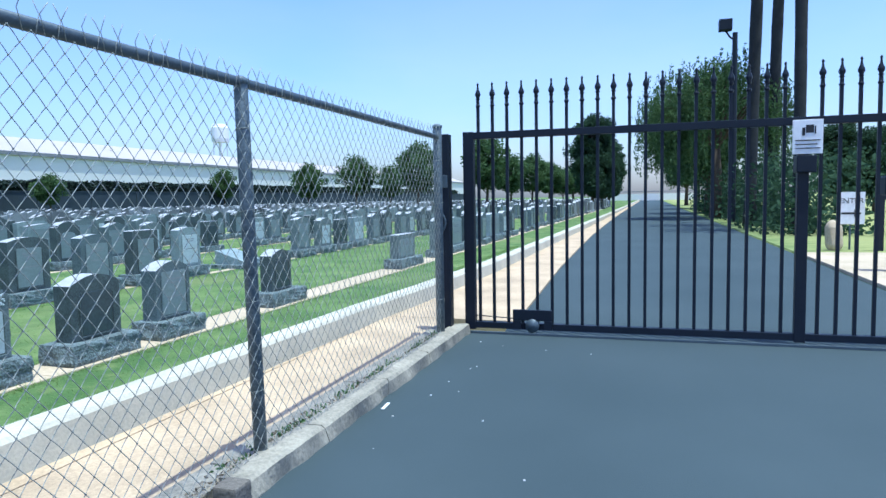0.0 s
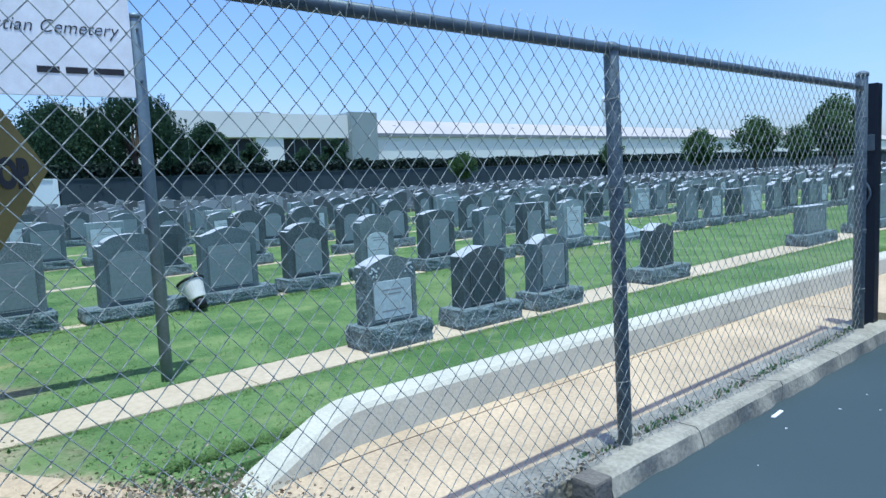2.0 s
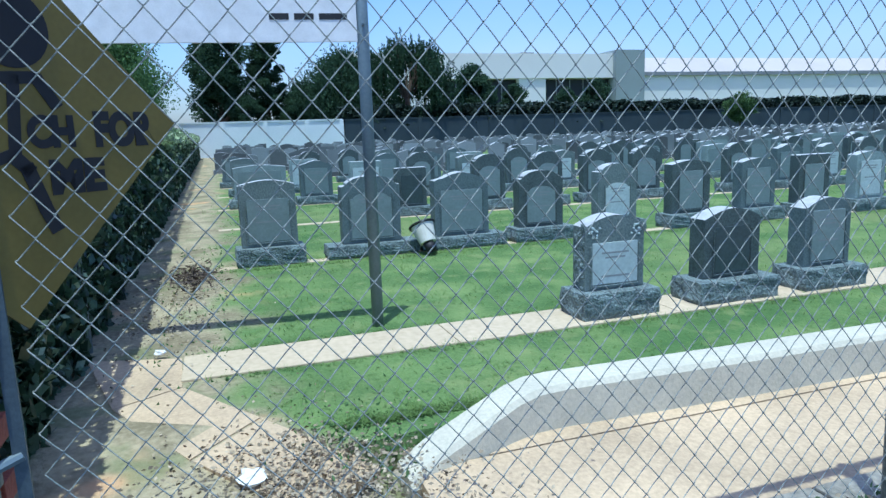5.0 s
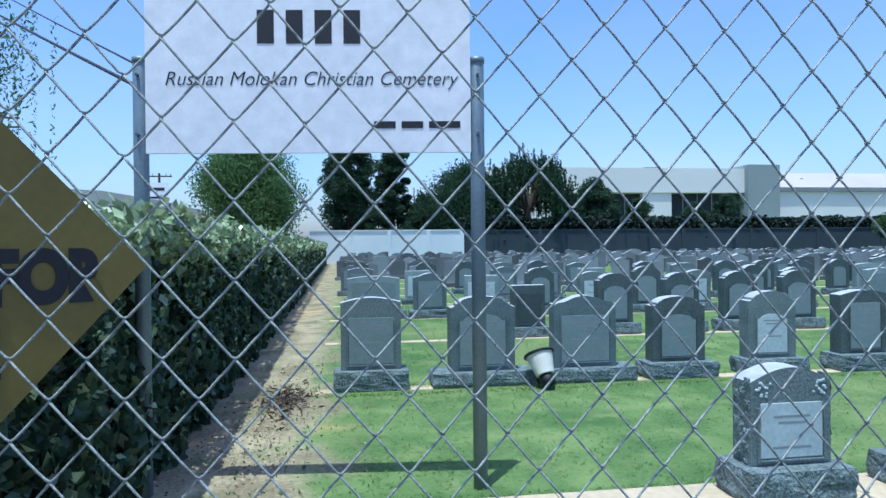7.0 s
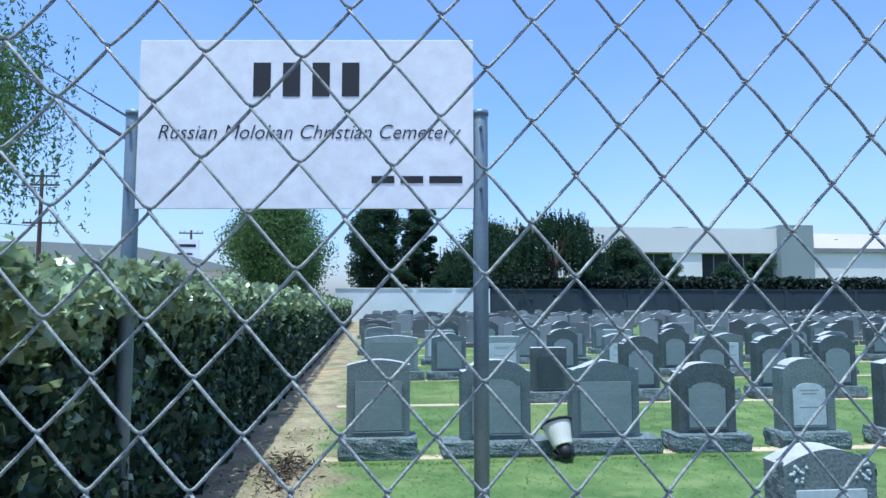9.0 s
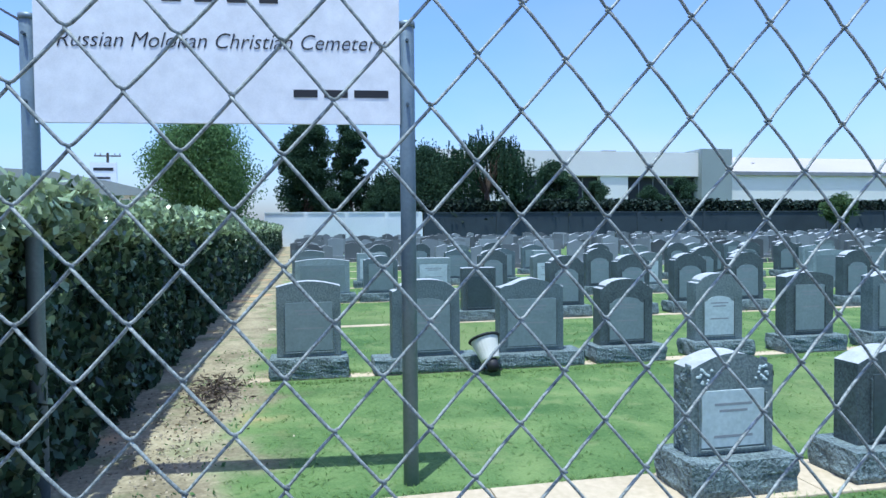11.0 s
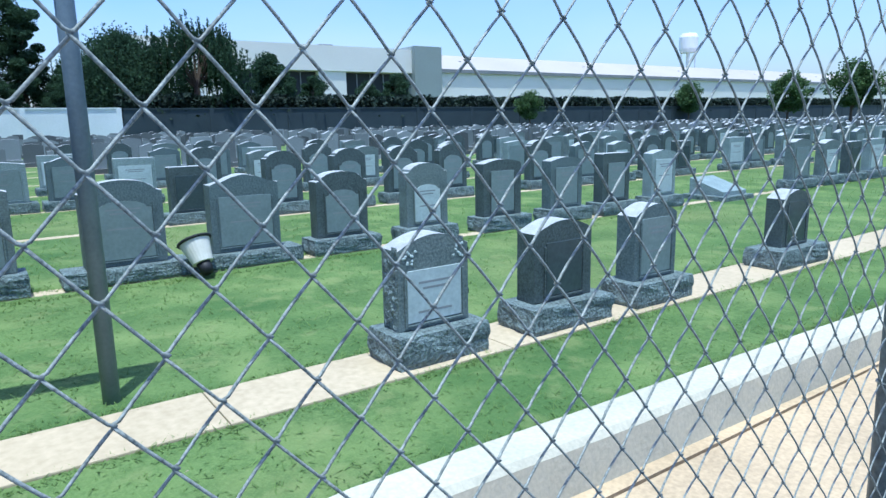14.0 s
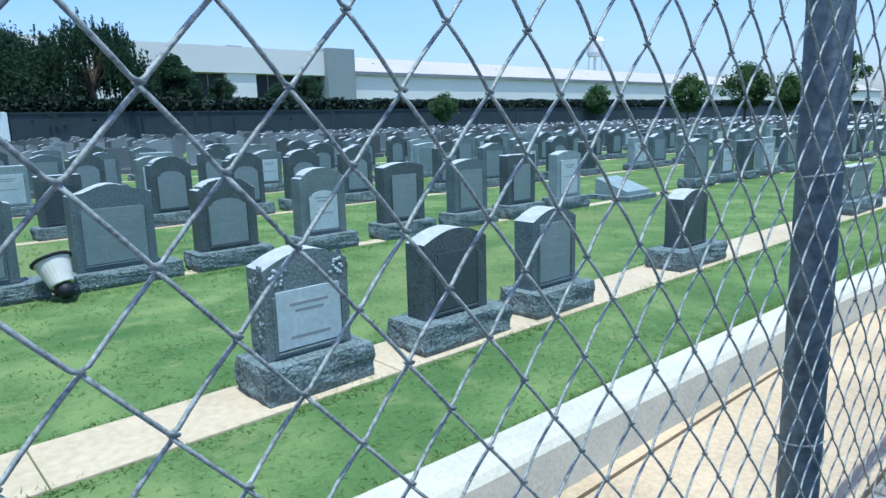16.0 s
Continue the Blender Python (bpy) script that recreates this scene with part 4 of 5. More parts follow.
def tree(label, height, width, crown_from, material, leaves=5000, leaf=0.22, shape="round", seed=1, clumps=26, trunk_r=0.16, droop=0.0, name="tree"):
    ob = thing(name, label, "tree")
    r = np.random.default_rng(seed)
    g = Geo()
    top = height * 0.8
    trunk = [(0.15 * math.sin(i * 0.9 + seed) * (i / 5), 0.12 * math.cos(i * 1.3 + seed) * (i / 5), top * i / 5 - (0.1 if i == 0 else 0)) for i in range(6)]
    g.tube(trunk, [trunk_r * (1.15 - i * 0.18) for i in range(6)], 9)
    cs = []
    for k in range(clumps):
        a = r.uniform(0, 2 * math.pi)
        t = (k + r.uniform(0, 1)) / clumps
        z = crown_from + (height - crown_from) * (0.08 + 0.86 * t)
        if shape == "cone":
            rad = width / 2 * (1.0 - 0.75 * t) * r.uniform(0.3, 0.9)
        elif shape == "column":
            rad = width / 2 * (0.55 + 0.45 * math.sin(math.pi * (0.15 + 0.8 * t))) * r.uniform(0.3, 0.85)
        else:
            rad = width / 2 * math.sqrt(max(0.05, 1 - (2 * t - 0.9) ** 2)) * r.uniform(0.35, 0.92)
        c = np.array([rad * math.cos(a), rad * math.sin(a), z])
        cs.append(c)
        st = max(crown_from * 0.6, min(top * 0.95, z - rad * 0.8))
        g.tube([(0.0, 0.0, st), (c[0] * 0.5, c[1] * 0.5, (st + z) / 2 + 0.1), tuple(c)], [trunk_r * 0.4, trunk_r * 0.22, trunk_r * 0.08], 5, False)
    part("trunk", g, M["bark"], ob, "brown trunk with limbs", True)
    cs = np.array(cs)
    idx = r.integers(0, clumps, leaves)
    rad = width * 0.2 * r.uniform(0.55, 1.25, clumps)
    q = r.normal(size=(leaves, 3))
    q /= np.linalg.norm(q, axis=1)[:, None]
    q *= (r.uniform(0.05, 1, leaves) ** 0.55)[:, None] * rad[idx][:, None]
    q[:, 2] *= 0.75
    p = cs[idx] + q
    if droop:
        low = r.uniform(0, 1, leaves) ** 1.6 * droop
        edge = np.clip(np.hypot(p[:, 0], p[:, 1]) / (width / 2), 0, 1)
        p[:, 2] -= low * edge
        p[:, 2] = np.maximum(p[:, 2], 0.4)
    tagged(part("crown", leaf_cloud(p, leaf, seed=seed + 50, flat=0.6 if not droop else 1.6), material, ob, "leafy crown with gaps"), kind="stuff")
    return ob


def hedge():
    ob = thing("hedge", "tall dense green leafy hedge with sunlit top", "hedge")
    r = np.random.default_rng(3)
    y_face = lambda x: 1.96 + 0.008 * (x + 2)
    top = lambda x: 1.42 + 0.001 * (-x - 2)
    xs = np.concatenate([np.arange(-0.9, -10, -0.22), np.arange(-10, -49, -0.8)])
    v, f = [], []
    n = 9
    for x in xs:
        t, yf = top(x), y_face(x)
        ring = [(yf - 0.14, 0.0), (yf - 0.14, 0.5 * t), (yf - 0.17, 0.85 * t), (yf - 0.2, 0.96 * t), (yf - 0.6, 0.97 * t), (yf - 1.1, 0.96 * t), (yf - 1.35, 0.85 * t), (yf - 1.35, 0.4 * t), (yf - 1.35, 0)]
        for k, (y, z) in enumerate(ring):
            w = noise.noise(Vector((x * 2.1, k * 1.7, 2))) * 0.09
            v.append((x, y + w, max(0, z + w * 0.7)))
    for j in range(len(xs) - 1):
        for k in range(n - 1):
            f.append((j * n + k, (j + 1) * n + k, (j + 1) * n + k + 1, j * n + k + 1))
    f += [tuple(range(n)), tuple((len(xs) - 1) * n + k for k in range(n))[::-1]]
    # closed hull behind the leaves, coloured as the shade inside
    part("shade_hull", Geo().add(v, f), M["hedge_shade"], ob, "near-black hull standing for shade inside the hedge")
    for name, x0, x1, cnt, size in (("near_leaves", -0.9, -7, 46000, 0.05), ("far_leaves", -7, -49, 34000, 0.085)):
        u = r.uniform(0, 1, cnt)
        x = x0 + (x1 - x0) * (u if name == "near_leaves" else u ** 1.4)
        side = r.uniform(0, 1, cnt)
        t = 1.42 + 0.001 * (-x - 2) + 0.07 * np.sin(x * 2.3) * np.cos(x * 5.1 + 1) + 0.05 * np.sin(x * 11)
        yf = 1.96 + 0.008 * (x + 2)
        depth = r.uniform(0, 1, cnt)
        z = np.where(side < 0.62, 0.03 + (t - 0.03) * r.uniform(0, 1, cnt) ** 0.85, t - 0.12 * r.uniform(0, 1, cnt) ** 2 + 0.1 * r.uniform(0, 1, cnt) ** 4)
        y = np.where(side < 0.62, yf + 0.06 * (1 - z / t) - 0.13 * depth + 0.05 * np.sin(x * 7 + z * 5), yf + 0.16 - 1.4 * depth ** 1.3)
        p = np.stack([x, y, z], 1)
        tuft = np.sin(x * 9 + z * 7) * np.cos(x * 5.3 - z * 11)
        # pale copy on the top, the upper face and as scattered glints of sun
        lit_leaf = ((side >= 0.62) & (r.uniform(0, 1, cnt) < 0.8)) | (r.uniform(0, 1, cnt) < 0.04 + 0.3 * np.clip(z / t, 0, 1) ** 3) | (z + 0.12 * tuft > t - 0.2 + 0.16 * r.normal(size=cnt))
        tagged(part("foliage", leaf_cloud(p[~lit_leaf], size, seed=9, flat=1.9, aspect=1.7), M["ivy_shaded"], ob, "green leaves painted dark as if shaded"), kind="stuff")
        tagged(part("lit_foliage", leaf_cloud(p[lit_leaf], size, seed=19, flat=1.1, aspect=1.6), M["ivy_lit"], ob, "green leaves painted pale as if sunlit"), kind="stuff")


hedge()


def grass():
    """Short blades over the nearer lawn, thinned towards the bare soil."""
    r = np.random.default_rng(5)
    cnt = 300000
    x = -1.25 - 13 * r.uniform(0, 1, cnt) ** 1.7
    y = 2.5 + 15 * r.uniform(0, 1, cnt) ** 1.4
    clump = np.sin(x * 3.1 + 1.7 * np.sin(y * 2.3)) * np.cos(y * 2.7 + np.sin(x * 1.9))
    soil = 2.84 + 0.2 * np.sin(x * 2.2) * np.cos(x * 0.9)
    ok = y + r.normal(0, 0.12, cnt) > soil
    corner = (x > -1.96) & (y - 0.75 * x < 4.14 + 0.07 * np.sin(x * 9) + r.normal(0, 0.05, cnt))
    ok &= ~corner
    # the mower leaves longer fringes along kerb, walks and stones only
    fringe = (x > -1.34) | (np.abs(np.abs(x - ROWS_X[0]) - 0.225) < 0.045) | (np.abs(np.abs(x - ROWS_X[1]) - 0.13) < 0.06) | (r.uniform(0, 1, cnt) < 0.1)
    ok &= fringe
    for rx in ROWS_X[:6]:
        half = 0.195 if rx > -3 else 0.08
        ok &= ~((np.abs(x - rx) < half) & (y > 2.55))
    x, y, clump = x[ok], y[ok], clump[ok]
    n = len(x)
    h = (0.02 + 0.007 * clump) * r.uniform(0.6, 1.5, n)
    a = r.uniform(0, 2 * math.pi, n)
    w = 0.0025 + 0.0008 * np.abs(x)
    lean = r.normal(0, 1, (n, 2))
    lean *= (h * r.uniform(1.2, 2.6, n) / (np.linalg.norm(lean, axis=1) + 1e-6))[:, None]
    a = np.arctan2(lean[:, 1], lean[:, 0]) + math.pi / 2
    p0 = np.stack([x - w * np.cos(a), y - w * np.sin(a), np.full(n, 0.066)], 1)
    p1 = np.stack([x + w * np.cos(a), y + w * np.sin(a), np.full(n, 0.066)], 1)
    p2 = np.stack([x + lean[:, 0], y + lean[:, 1], 0.068 + h], 1)
    g = Geo()
    g.v = np.stack([p0, p1, p2], 1).reshape(-1, 3).tolist()
    g.f = [(3 * i, 3 * i + 1, 3 * i + 2) for i in range(n)]
    ob = solid("grass", g, M["blade"], "short mown green grass blades of the lawn", "grass", "stuff")


grass()


def litter():
    r = np.random.default_rng(8)
    n = 4200
    p = np.concatenate([np.stack([r.normal(-0.8, 0.36, n), r.normal(3.06, 0.26, n), np.full(n, 0.055)], 1),
                        np.stack([r.normal(-0.06, 0.035, 900), r.uniform(3.9, 7.6, 900), np.full(900, 0.06)], 1),
                        np.stack([r.normal(-3.6, 0.6, 900), r.normal(2.35, 0.22, 900), np.full(900, 0.078)], 1)])
    p[:, 2] += r.uniform(0, 0.02, len(p))
    solid("leaf_litter", leaf_cloud(p, 0.013, seed=4, flat=0.4), M["debris"], "dry brown leaf litter by the fence foot", "litter", "stuff")
    q = np.stack([r.normal(-0.075, 0.02, 420), 4.4 + 3.2 * r.choice(np.array([0.08, 0.2, 0.27, 0.41, 0.55, 0.63, 0.8, 0.93]), 420) + r.normal(0, 0.09, 420), 0.05 + r.uniform(0, 0.05, 420)], 1)
    q2 = np.stack([r.normal(-1.25, 0.2, 350), 3.3 + r.normal(0, 0.12, 350), 0.05 + r.uniform(0, 0.03, 350)], 1)
    q3 = np.stack([-1.7 - 5 * r.uniform(0, 1, 380), 2.6 + r.normal(0, 0.16, 380), 0.07 + r.uniform(0, 0.012, 380)], 1)
    q3[:, :2] += 0.06 * np.sin(q3[:, :2] * 17)
    solid("weeds", leaf_cloud(np.concatenate([q, q2, q3]), 0.012, seed=6, flat=1.4, aspect=2.6), M["leaf_pale"], "small green weeds at the kerb and fence", "weeds", "stuff")
    tw = np.stack([r.normal(-4.8, 0.28, 420), r.normal(2.52, 0.1, 420), 0.08 + np.abs(r.normal(0, 0.025, 420))], 1)
    solid("twigs", leaf_cloud(tw, 0.016, seed=15, flat=0.4, aspect=5.0), M["bark"], "heap of dark dry twigs on bare soil", "twigs", "stuff")
    for x, y, z, s in ((-0.99, 2.84, 0.05, 0.065), (-2.55, 2.42, 0.1, 0.035), (-0.1, 5.4, 0.012, 0.03)):
        bm = bmesh.new()
        bmesh.ops.create_icosphere(bm, subdivisions=2, radius=s)
        for v in bm.verts:
            v.co *= 0.75 + 0.6 * noise.noise(v.co * 40)
            v.co.z *= 0.5
        o = solid("paper_scrap", Geo().take(bm), M["paper"], "crumpled scrap of white paper on the ground", "litter", "")
        o.location = (x, y, z + s * 0.3)
    r2 = random.Random(2)
    st = Geo()
    for k in range(14):
        x, y, s = r2.uniform(0.16, 1.6), r2.uniform(4.3, 7.6), r2.uniform(0.003, 0.007)
        if x > 0.5 and r2.random() < 0.7:
            x = 0.16 + (x - 0.16) * 0.25
        st.box(x, x + s * 1.6, y, y + s, 0, s * 0.6)
    solid("chips", st, M["paper"], "scattered pale paper and gravel chips on asphalt", "litter", "stuff")
    o = thing("tape_strip", "strip of white tape lying on the asphalt", "tape", (0.17, 5.72, 0.0), 94)
    part("strip", Geo().box(-0.06, 0.06, -0.01, 0.01, 0.0, 0.003), M["paper"], o)


litter()

# ---- trees ----
big = tree("large dark spreading tree behind the cemetery wall", 8.2, 9.0, 1.5, M["leaf_dark"], 60000, 0.12, "round", 1, 80, 0.25, 3.0)
cyp = tree("tall dark evergreen tree behind the white wall", 10.0, 4.8, 1.2, M["leaf_dark"], 52000, 0.115, "column", 2, 80, 0.2)
slim = tree("slender tall tree behind the white wall", 9.9, 3.4, 2.6, M["leaf_dark"], 30000, 0.11, "column", 3, 60, 0.16)
mid = tree("rounded green tree beyond the hedge", 8.8, 6.8, 2.6, M["leaf_pale"], 60000, 0.1, "round", 4, 90, 0.22, 2.0)
small = tree("small rounded street tree by the cemetery wall", 4.4, 3.1, 1.5, M["leaf"], 7000, 0.12, "round", 5, 34, 0.1)
shrub = tree("tall clipped shrub before the pale building", 7.4, 4.2, 1.2, M["leaf_dark"], 24000, 0.115, "round", 6, 44, 0.14)


def pepper_tree(label, height, width, seed, material, leaf=0.035, limbs=34):
    """A tree whose leaves hang in many thin drooping strands."""
    ob = thing("tree", label, "tree")
    r = np.random.default_rng(seed)
    g = Geo().tube([(0, 0, -0.1), (0.1, 0.05, height * 0.25), (0.0, 0.1, height * 0.5)], [0.3, 0.24, 0.18], 10)
    pts = []
    for k in range(limbs):
        a = r.uniform(0, 2 * math.pi)
        rad = width / 2 * math.sqrt(r.uniform(0.05, 1))
        z = height * (0.97 - 0.3 * (rad / (width / 2)) ** 2) - r.uniform(0, 0.12) * height
        tip = Vector((rad * math.cos(a), rad * math.sin(a), z))
        g.tube([(0, 0.1, height * 0.42), tuple(tip * 0.5 + Vector((0, 0, 0.3 * height))), tuple(tip)], [0.09, 0.05, 0.015], 5, False)
        for q in range(26):
            c = tip + Vector(r.normal(0, 0.42, 3))
            ln = r.uniform(0.5, 1.0) * (0.9 + 0.32 * height * rad / (width / 2))
            sway = r.normal(0, 0.12, 2)
            n = int(24 + 10 * ln)
            u = r.uniform(0, 1, n)
            pts.append(np.stack([c.x + sway[0] * u + r.normal(0, 0.035, n), c.y + sway[1] * u + r.normal(0, 0.035, n), np.maximum(c.z - ln * u, 0.5)], 1))
    part("trunk", g, M["bark"], ob, "grey trunk with arching limbs", True)
    tagged(part("crown", leaf_cloud(np.concatenate(pts), leaf, seed=seed, flat=1.7, aspect=3.0), material, ob, "hanging strands of narrow leaves"), kind="stuff")
    return ob


weep = pepper_tree("weeping dark tree behind the cemetery wall", 8.2, 6.4, 8, M["leaf_dark"], 0.085, 30)
over = pepper_tree("tall loose-crowned tree overhanging the cemetery drive", 8.2, 6.6, 12, M["leaf"], 0.06, 40)
willow = pepper_tree("drooping pale pepper tree beyond the hedge", 9.0, 8.0, 7, M["leaf_pale"], 0.042, 60)
row = tree("dark green tree lining the cemetery drive", 8.2, 4.4, 1.0, M["leaf_dark"], 36000, 0.12, "column", 9, 70, 0.2)
drive = tree("broad green tree overhanging the cemetery drive", 7.6, 5.6, 2.4, M["leaf"], 42000, 0.11, "round", 10, 70, 0.2, 1.0)
placed = set()


def plant(src, x, y, s=1.0, turn=0.0, z=0.0):
    m = pose(x, y, z, 0, 0, turn)
    if src.name in placed:
        o = copy_thing(src, m)
    else:
        placed.add(src.name)
        o = src
        o.matrix_basis = m
    o.scale = (s, s, s)
    return o


plant(mid, -45, -3.2, 1.0)
plant(cyp, -54, 3.4, 1.0)
plant(slim, -54, 7.0, 1.0, 40)
plant(big, -55, 13.2, 0.98, 20)
plant(weep, -53.0, 18.0, 1.15)
plant(weep, -54, 10.3, 0.75, 100)
for y, s in ((25.6, 1.0), (29.5, 0.75), (35.2, 0.7), (38.2, 0.8)):
    plant(shrub, -57, y, s, y * 40)
plant(shrub, -52.6, 5.4, 0.62, 15)
plant(shrub, -52.6, 9.0, 0.66, 75)
plant(small, -47, 46.7, 0.85)
plant(small, -49, 74, 1.15, 30)
plant(small, -28, 56.9, 1.0, 80)
plant(small, -24, 58.6, 1.15, 140)
plant(small, -21.5, 60.7, 0.95, 200)
plant(small, -15.2, 50.6, 1.2, 60)
plant(small, -9.2, 48, 1.2, 10)
for k in range(9):
    plant(small, -9.5 + 0.5 * (k % 3), 58 + k * 8, 1.05 + 0.1 * (k % 2), k * 50)
plant(row, -3.0, 62, 1.0)
plant(row, -3.2, 74, 0.95, 70)
plant(row, -3.1, 88, 1.0, 140)
plant(over, 4.8, 38, 1.0)
plant(drive, 5.2, 47, 1.1, 240)
plant(drive, 5.6, 62, 1.0, 60)
plant(drive, 5.6, 80, 1.0, 200)
plant(row, 11.6, 44, 0.62, 30)
plant(row, 14.0, 46, 0.6, 90)
plant(willow, -24.0, -16.2, 1.75)
for x, y, r, lean in ((5.15, 28.5, 0.2, 0.25), (7.2, 37, 0.24, 0.2), (6.0, 24.8, 0.17, -0.1)):
    p = thing("palm_tree", "tall bare grey palm trunk beside the drive", "tree", (x, y, 0))
    part("trunk", Geo().tube([(lean * t * t, 0, 12 * t - 0.1) for t in np.linspace(0, 1, 13)], [r * (1.35 if i == 0 else 1 + 0.05 * (i % 2)) for i in range(13)], 12), M["palm_bark"], p, "ringed palm trunk", True)
    fr = Geo()
    for a in range(14):
        b = a * 2 * math.pi / 14
        for s in range(10):
            u = s / 10 * 2.0
            fr.add([(lean + u * math.cos(b) - 0.25 * math.sin(b), u * math.sin(b) + 0.25 * math.cos(b), 12.2 + 0.7 * u - 0.55 * u * u - 0.15), (lean + u * math.cos(b), u * math.sin(b), 12.2 + 0.7 * u - 0.55 * u * u), (lean + (u + 0.2) * math.cos(b), (u + 0.2) * math.sin(b), 12.2 + 0.7 * u - 0.55 * u * u - 0.05), (lean + u * math.cos(b) + 0.25 * math.sin(b), u * math.sin(b) - 0.25 * math.cos(b), 12.2 + 0.7 * u - 0.55 * u * u - 0.15)], [(0, 1, 2), (1, 3, 2)])
    part("fronds", fr, M["leaf"], p, "green palm fronds")
rb = np.random.default_rng(21)
bp_ = np.stack([rb.normal(6.2, 0.9, 14000), rb.uniform(22, 58, 14000), 0.05 + 2.4 * rb.uniform(0, 1, 14000) ** 1.7], 1)
bp_ = bp_[bp_[:, 0] > 4.6]
solid("verge_shrubs", leaf_cloud(bp_, 0.12, seed=2, flat=0.8), M["leaf_dark"], "low green shrubs on the drive verge", "shrubs", "stuff")

# ---- far walls and buildings ----
def block_wall(name, y0, y1, h, material, label, step):
    w = thing(name, label, "wall", (-50, 0, 0), kind="structure")
    y = y0
    while y < y1:
        e = min(y + step, y1)
        part("wall_panel", Geo().box(-0.1, 0.1, y, e - 0.03, 0, h), material, w)
        part("pilaster", Geo().box(-0.16, 0.16, e - 0.2, e + 0.1, 0, h + 0.05), material, w)
        y = e
    part("coping", Geo().box(-0.15, 0.15, y0, y1, h + 0.0, h + 0.09), material, w)


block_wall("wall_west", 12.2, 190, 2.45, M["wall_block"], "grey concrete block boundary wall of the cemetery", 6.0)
block_wall("wall_white", 0.4, 12.0, 2.5, M["wall_white"], "white rendered boundary wall beyond the hedge", 3.0)
rv = np.random.default_rng(12)
nv = 70000
yy = 12 + 175 * rv.uniform(0, 1, nv) ** 1.3
pv = np.stack([-51.3 + rv.normal(0, 0.5, nv), yy, 1.6 + (1.9 + 0.08 * np.sin(yy * 0.9) + 0.06 * np.sin(yy * 2.7)) * rv.uniform(0, 1, nv) ** 0.7], 1)
solid("wall_ivy", leaf_cloud(pv, 0.2, seed=13, flat=0.8), M["wall_ivy"], "dark clipped hedge growing behind the cemetery wall", "hedge", "stuff")


def office():
    ob = thing("office_building", "pale two-storey industrial building with dark window bays", "building", (-80, 0, 0))
    part("wall", Geo().box(-18, -1.2, 19, 55, 0, 8.0), M["bld_white"], ob, "recessed ground floor wall")
    part("parapet", Geo().box(-18, 0, 19, 55, 7.9, 11.05), M["bld_white"], ob, "deep pale roof band")
    part("tower", Geo().box(-10, 0.8, 54.9, 59.4, 0, 11.5), M["bld_grey"], ob, "grey-green stair tower")
    part("wall_pier", Geo().box(-1.3, -0.2, 22.5, 30.4, 0, 7.9), M["bld_white"], ob)
    part("wall_pier", Geo().box(-1.3, -0.2, 40.9, 44.8, 0, 7.9), M["bld_white"], ob)
    for y0, y1 in ((30.4, 40.9), (44.8, 54.9)):
        w = part("window", Geo().box(-1.25, -1.1, y0, y1, 0, 7.8), M["bld_dark"], ob, "dark glazed bay")
        for k in range(1, 5):
            y = y0 + (y1 - y0) * k / 5
            part("mullion", Geo().box(-1.1, -1.04, y - 0.06, y + 0.06, 0, 7.8), M["trim"], w)
    for y in (23.5, 26.0):
        part("downpipe", Geo().tube([(-0.1, y, 0), (-0.1, y, 7.9)], 0.12, 8), M["white"], ob)
    for y, s in ((27, 1.6), (44, 1.0)):
        part("roof_unit", Geo().box(-8, -6, y, y + s * 2, 11.05, 11.9), M["trim"], ob)


office()


def warehouse():
    ob = thing("warehouse", "long low pale warehouse with metal roof", "building", (-80, 0, 0))
    part("wall", Geo().box(-30, 0, 59.4, 300, 0, 8.1), M["bld_white"], ob, "white long wall")
    part("gutter", Geo().box(-0.2, 0.35, 59.4, 300, 8.1, 8.6), M["trim"], ob, "dark gutter line")
    part("roof", Geo().add([(0.3, 59.4, 8.6), (0.3, 300, 8.6), (-7, 300, 11.3), (-7, 59.4, 11.3), (-30, 59.4, 8.6), (-30, 300, 8.6)], [(0, 1, 2, 3), (3, 2, 5, 4), (0, 3, 4), (1, 5, 2)]), M["bld_roof"], ob, "pale sloping metal roof")
    for k in range(8):
        part("roof_vent", Geo().tube([(-4, 66 + k * 27, 9.2), (-4, 66 + k * 27, 10.2)], 0.3, 8), M["trim"], ob)


warehouse()


def water_tower():
    ob = thing("water_tower", "white water tower above the far warehouse", "water tower", (-113, 164, 0))
    part("tank", Geo().tube([(0, 0, 18.0), (0, 0, 19.0), (0, 0, 22.0), (0, 0, 23.0)], [2.1, 2.4, 2.4, 1.9], 24), M["white"], ob, "white steel tank")
    for a in range(4):
        x, y = 1.7 * math.cos(a * 1.571 + 0.8), 1.7 * math.sin(a * 1.571 + 0.8)
        part("leg", Geo().tube([(x * 1.4, y * 1.4, 0), (x, y, 18.6)], 0.16, 6), M["white"], ob)
    part("riser", Geo().tube([(0, 0, 0), (0, 0, 18.2)], 0.3, 8), M["white"], ob)


water_tower()
hall = thing("factory_hall", "large pale hall with low curved roof beyond hedge", "building", (-62, 0, 0))
part("wall", Geo().box(-25, 0, -75, -9, 0, 4.4), M["bld_white"], hall)
part("roof", Geo().prism([(-75, 4.4), (-9, 4.4), (-9.5, 4.7), (-13, 5.6), (-18, 6.5), (-26, 6.9), (-60, 6.8), (-75, 6.0)], -25, 0.4), M["bld_grey"], hall, "pale low curved metal roof")


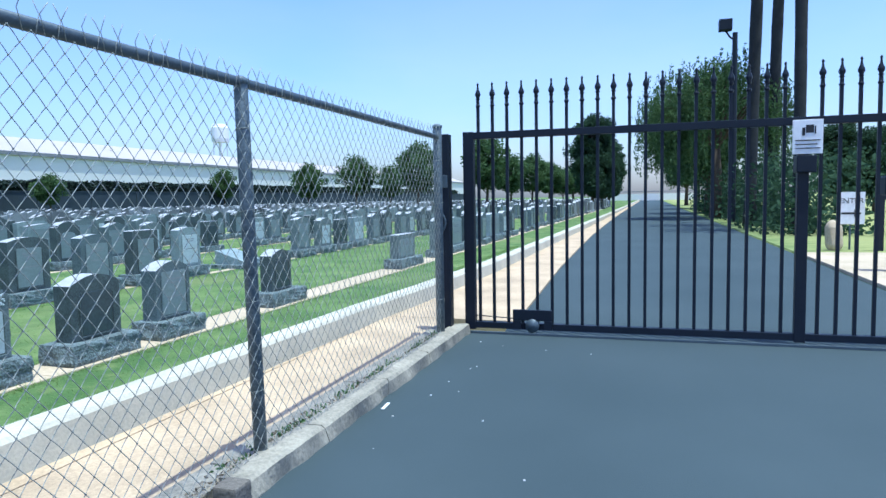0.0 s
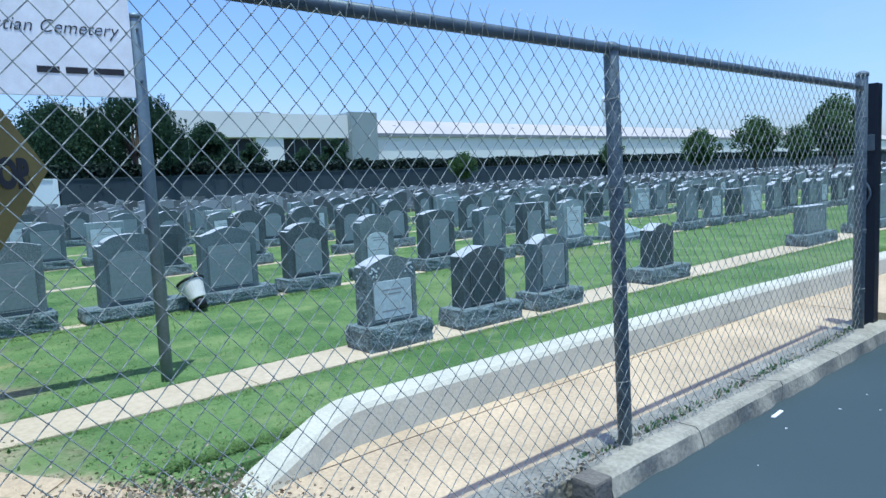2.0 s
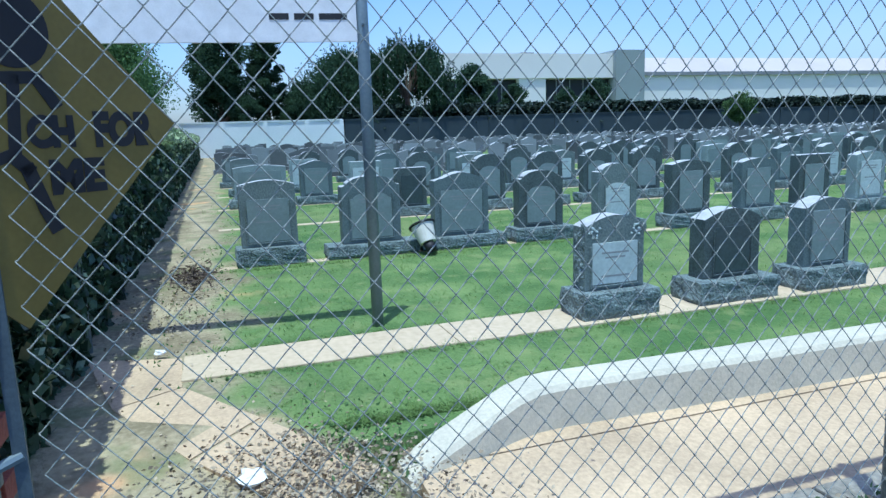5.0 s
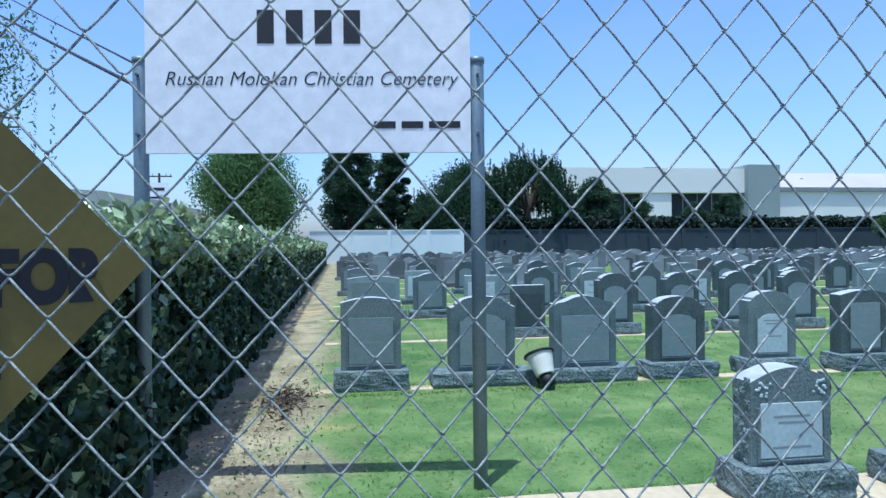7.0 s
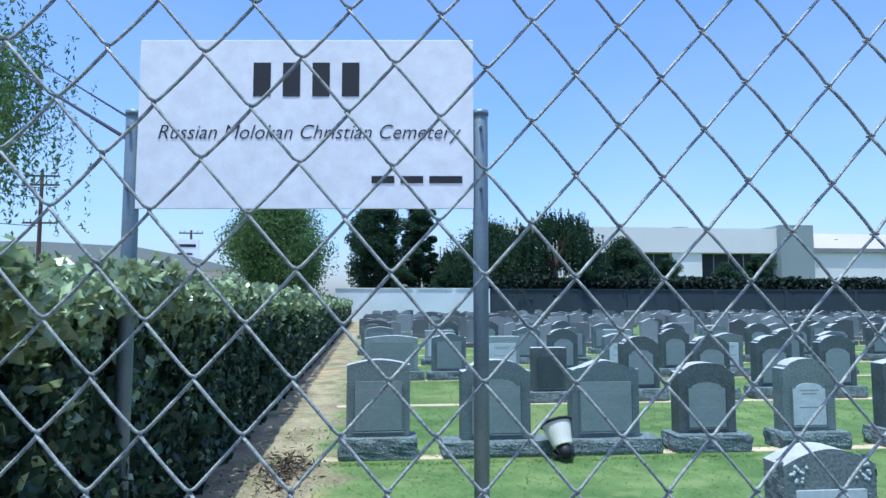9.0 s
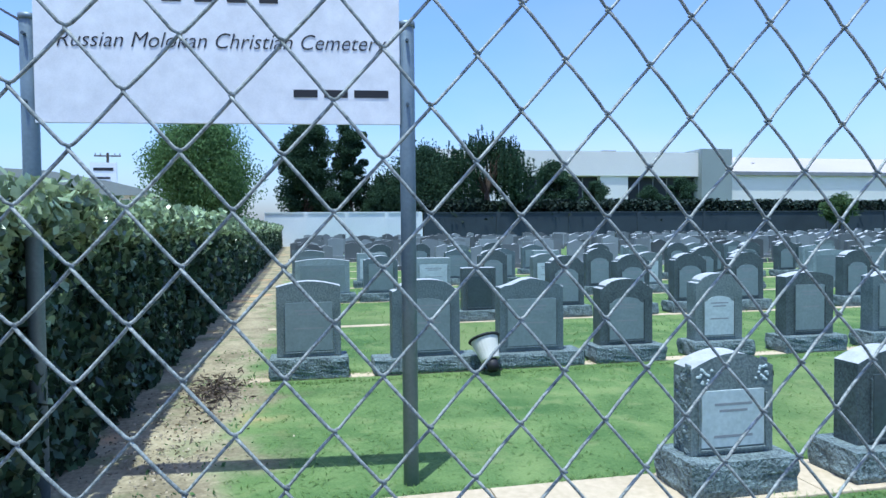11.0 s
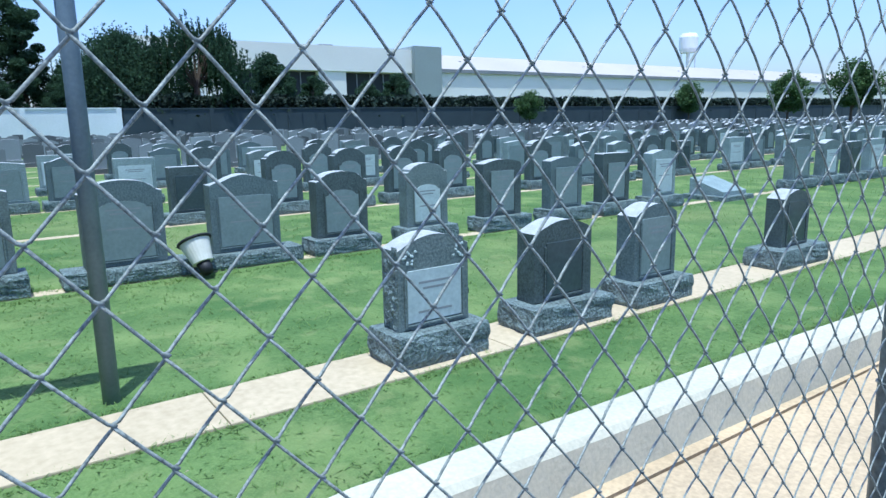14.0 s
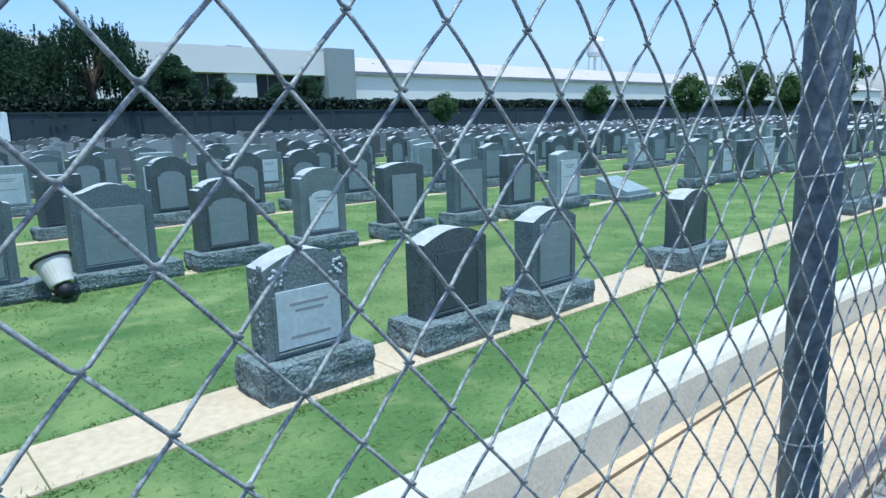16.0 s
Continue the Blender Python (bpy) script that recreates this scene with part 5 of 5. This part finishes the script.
def utility_pole(x, y, h, arms):
    ob = thing("utility_pole", "dark wooden utility pole with cross arms", "utility pole", (x, y, 0))
    part("pole", Geo().tube([(0, 0, 0), (0, 0, h)], [0.2, 0.13], 8), M["bark"], ob)
    for z in arms:
        a = part("cross_arm", Geo().box(-0.06, 0.06, -1.3, 1.3, h - z, h - z + 0.14), M["bark"], ob)
        for k in (-1.2, -0.7, 0.7, 1.2):
            part("insulator", Geo().tube([(0, k, h - z + 0.14), (0, k, h - z + 0.36)], 0.05, 6), M["trim"], a)
    return ob


utility_pole(-54, -22.6, 11.8, (0.5, 1.2, 4.2))
utility_pole(-76, -17.0, 9.6, (0.4,))
utility_pole(-64, -3.5, 8.4, ())
bb = thing("roadside_sign", "small white sign panel on a pole far off", "sign", (-70, -15.8, 0))
part("panel", Geo().box(-0.1, 0.1, -1.2, 1.2, 5.6, 8.0), M["white"], bb)
part("pole", Geo().tube([(0, 0, 0), (0, 0, 5.7)], 0.12, 8), M["trim"], bb)
part("text_bars", Geo().box(0.1, 0.13, -0.9, 0.9, 7.2, 7.5).box(0.1, 0.13, -0.9, 0.6, 6.4, 6.6), M["ink"], bb)
for i, (z0, z1) in enumerate(((9.6, 10.4), (10.4, 11.4), (7.4, 8.0))):
    pts = [(-54 + (54 - 2) * t * 0.9, -22.6 - 20 * t, z0 + (z1 - z0) * t - 3 * t * (1 - t)) for t in np.linspace(0, 1, 14)]
    solid("power_line", Geo().tube(pts, 0.03, 4), M["ink"], "thin black overhead power line", "cable", "")

for z0, end, r in ((2.16, (-20, -9.0, 9.55), 0.011), (2.27, (-20, -8.65, 10.0), 0.006)):
    a, e = Vector((-2.86, 1.965, z0)), Vector(end)
    pts = [tuple(a.lerp(e, t) - Vector((0, 0, 0.35 * t * (1 - t)))) for t in np.linspace(0, 1, 16)]
    solid("stay_cable", Geo().tube(pts, r, 5), M["ink"], "dark cable running from the sign post into the tree", "cable", "")

# ---- things beyond the gate ----
lp = thing("flood_light", "tall dark pole with flood light on top", "lamp", (4.95, 32, 0))
part("pole", Geo().tube([(0, 0, 0), (0, 0, 7.7)], [0.13, 0.1], 10), M["black"], lp)
part("arm", Geo().tube([(0, 0, 7.4), (-0.2, 0, 7.55), (-0.35, 0, 7.8)], 0.04, 8), M["black"], lp)
part("lamp_head", Geo().box(-0.62, -0.12, -0.2, 0.2, 7.8, 8.25, 0.03), M["black"], lp)
es = thing("enter_sign", "white ENTER sign with black arrow on a post", "sign", (5.55, 17.5, 0))
part("post", Geo().tube([(0, 0.03, 0), (0, 0.03, 1.2)], 0.02, 8), M["galv"], es)
pl = part("panel", Geo().box(-0.25, 0.25, -0.01, 0.01, 0.55, 1.2, 0.003), M["white"], es)
part("lettering", words("ENTER", 0.15).turned(Matrix.Translation((0, -0.013, 1.02)) @ pose(0, 0, 0, 90)), M["ink"], pl)
part("arrow", Geo().box(-0.17, 0.08, -0.014, -0.0105, 0.75, 0.79).add([(0.06, -0.014, 0.69), (0.19, -0.014, 0.77), (0.06, -0.014, 0.85), (0.06, -0.0105, 0.69), (0.19, -0.0105, 0.77), (0.06, -0.0105, 0.85)], [(0, 1, 2), (5, 4, 3), (0, 3, 4, 1), (1, 4, 5, 2), (2, 5, 3, 0)]), M["ink"], pl)
kp = thing("keypad_stand", "dark gate keypad stand with sloping top", "keypad", (5.0, 13.2, 0))
part("column", Geo().box(-0.06, 0.06, -0.06, 0.06, 0, 1.15, 0.005), M["black"], kp)
part("housing", Geo().box(-0.16, 0.16, -0.14, 0.12, 1.15, 1.42, 0.02), M["black"], kp)
rl = thing("rail_barrier", "dark horizontal steel barrier rail beside the drive", "barrier", (6.4, 17.2, 0))
part("rail", Geo().box(-0.5, 4.0, -0.04, 0.04, 1.05, 1.2, 0.01), M["black"], rl)
for x in (-0.4, 3.8):
    part("post", Geo().box(x - 0.05, x + 0.05, -0.04, 0.04, 0, 1.06, 0.01), M["black"], rl)
rk = bmesh.new()
bmesh.ops.create_icosphere(rk, subdivisions=3, radius=0.2)
for v in rk.verts:
    v.co *= 1 + 0.3 * noise.noise(v.co * 4)
    v.co = Vector((v.co.x * 0.8, v.co.y * 0.8, v.co.z + (0.25 if v.co.z > 0 else 0)))
o = solid("boulder", Geo().take(rk), M["path"], "pale upright boulder on the dry verge", "rock", "")
o.location = (5.2, 17.3, 0.2)
solid("pavement", Geo().box(4.42, 9.5, 10.5, 16.6, -0.1, 0.05, 0.01), M["path"], "pale concrete apron beside the drive", "pavement")
wg = thing("low_gate_wall", "pale low wall at the far end of the drive", "wall", (0, 168, 0))
part("wall", Geo().box(-12, 20, 0, 0.4, 0, 1.6), M["bld_white"], wg)
part("rail", Geo().box(-12, 20, 0.1, 0.2, 2.0, 2.2), M["trim"], wg)
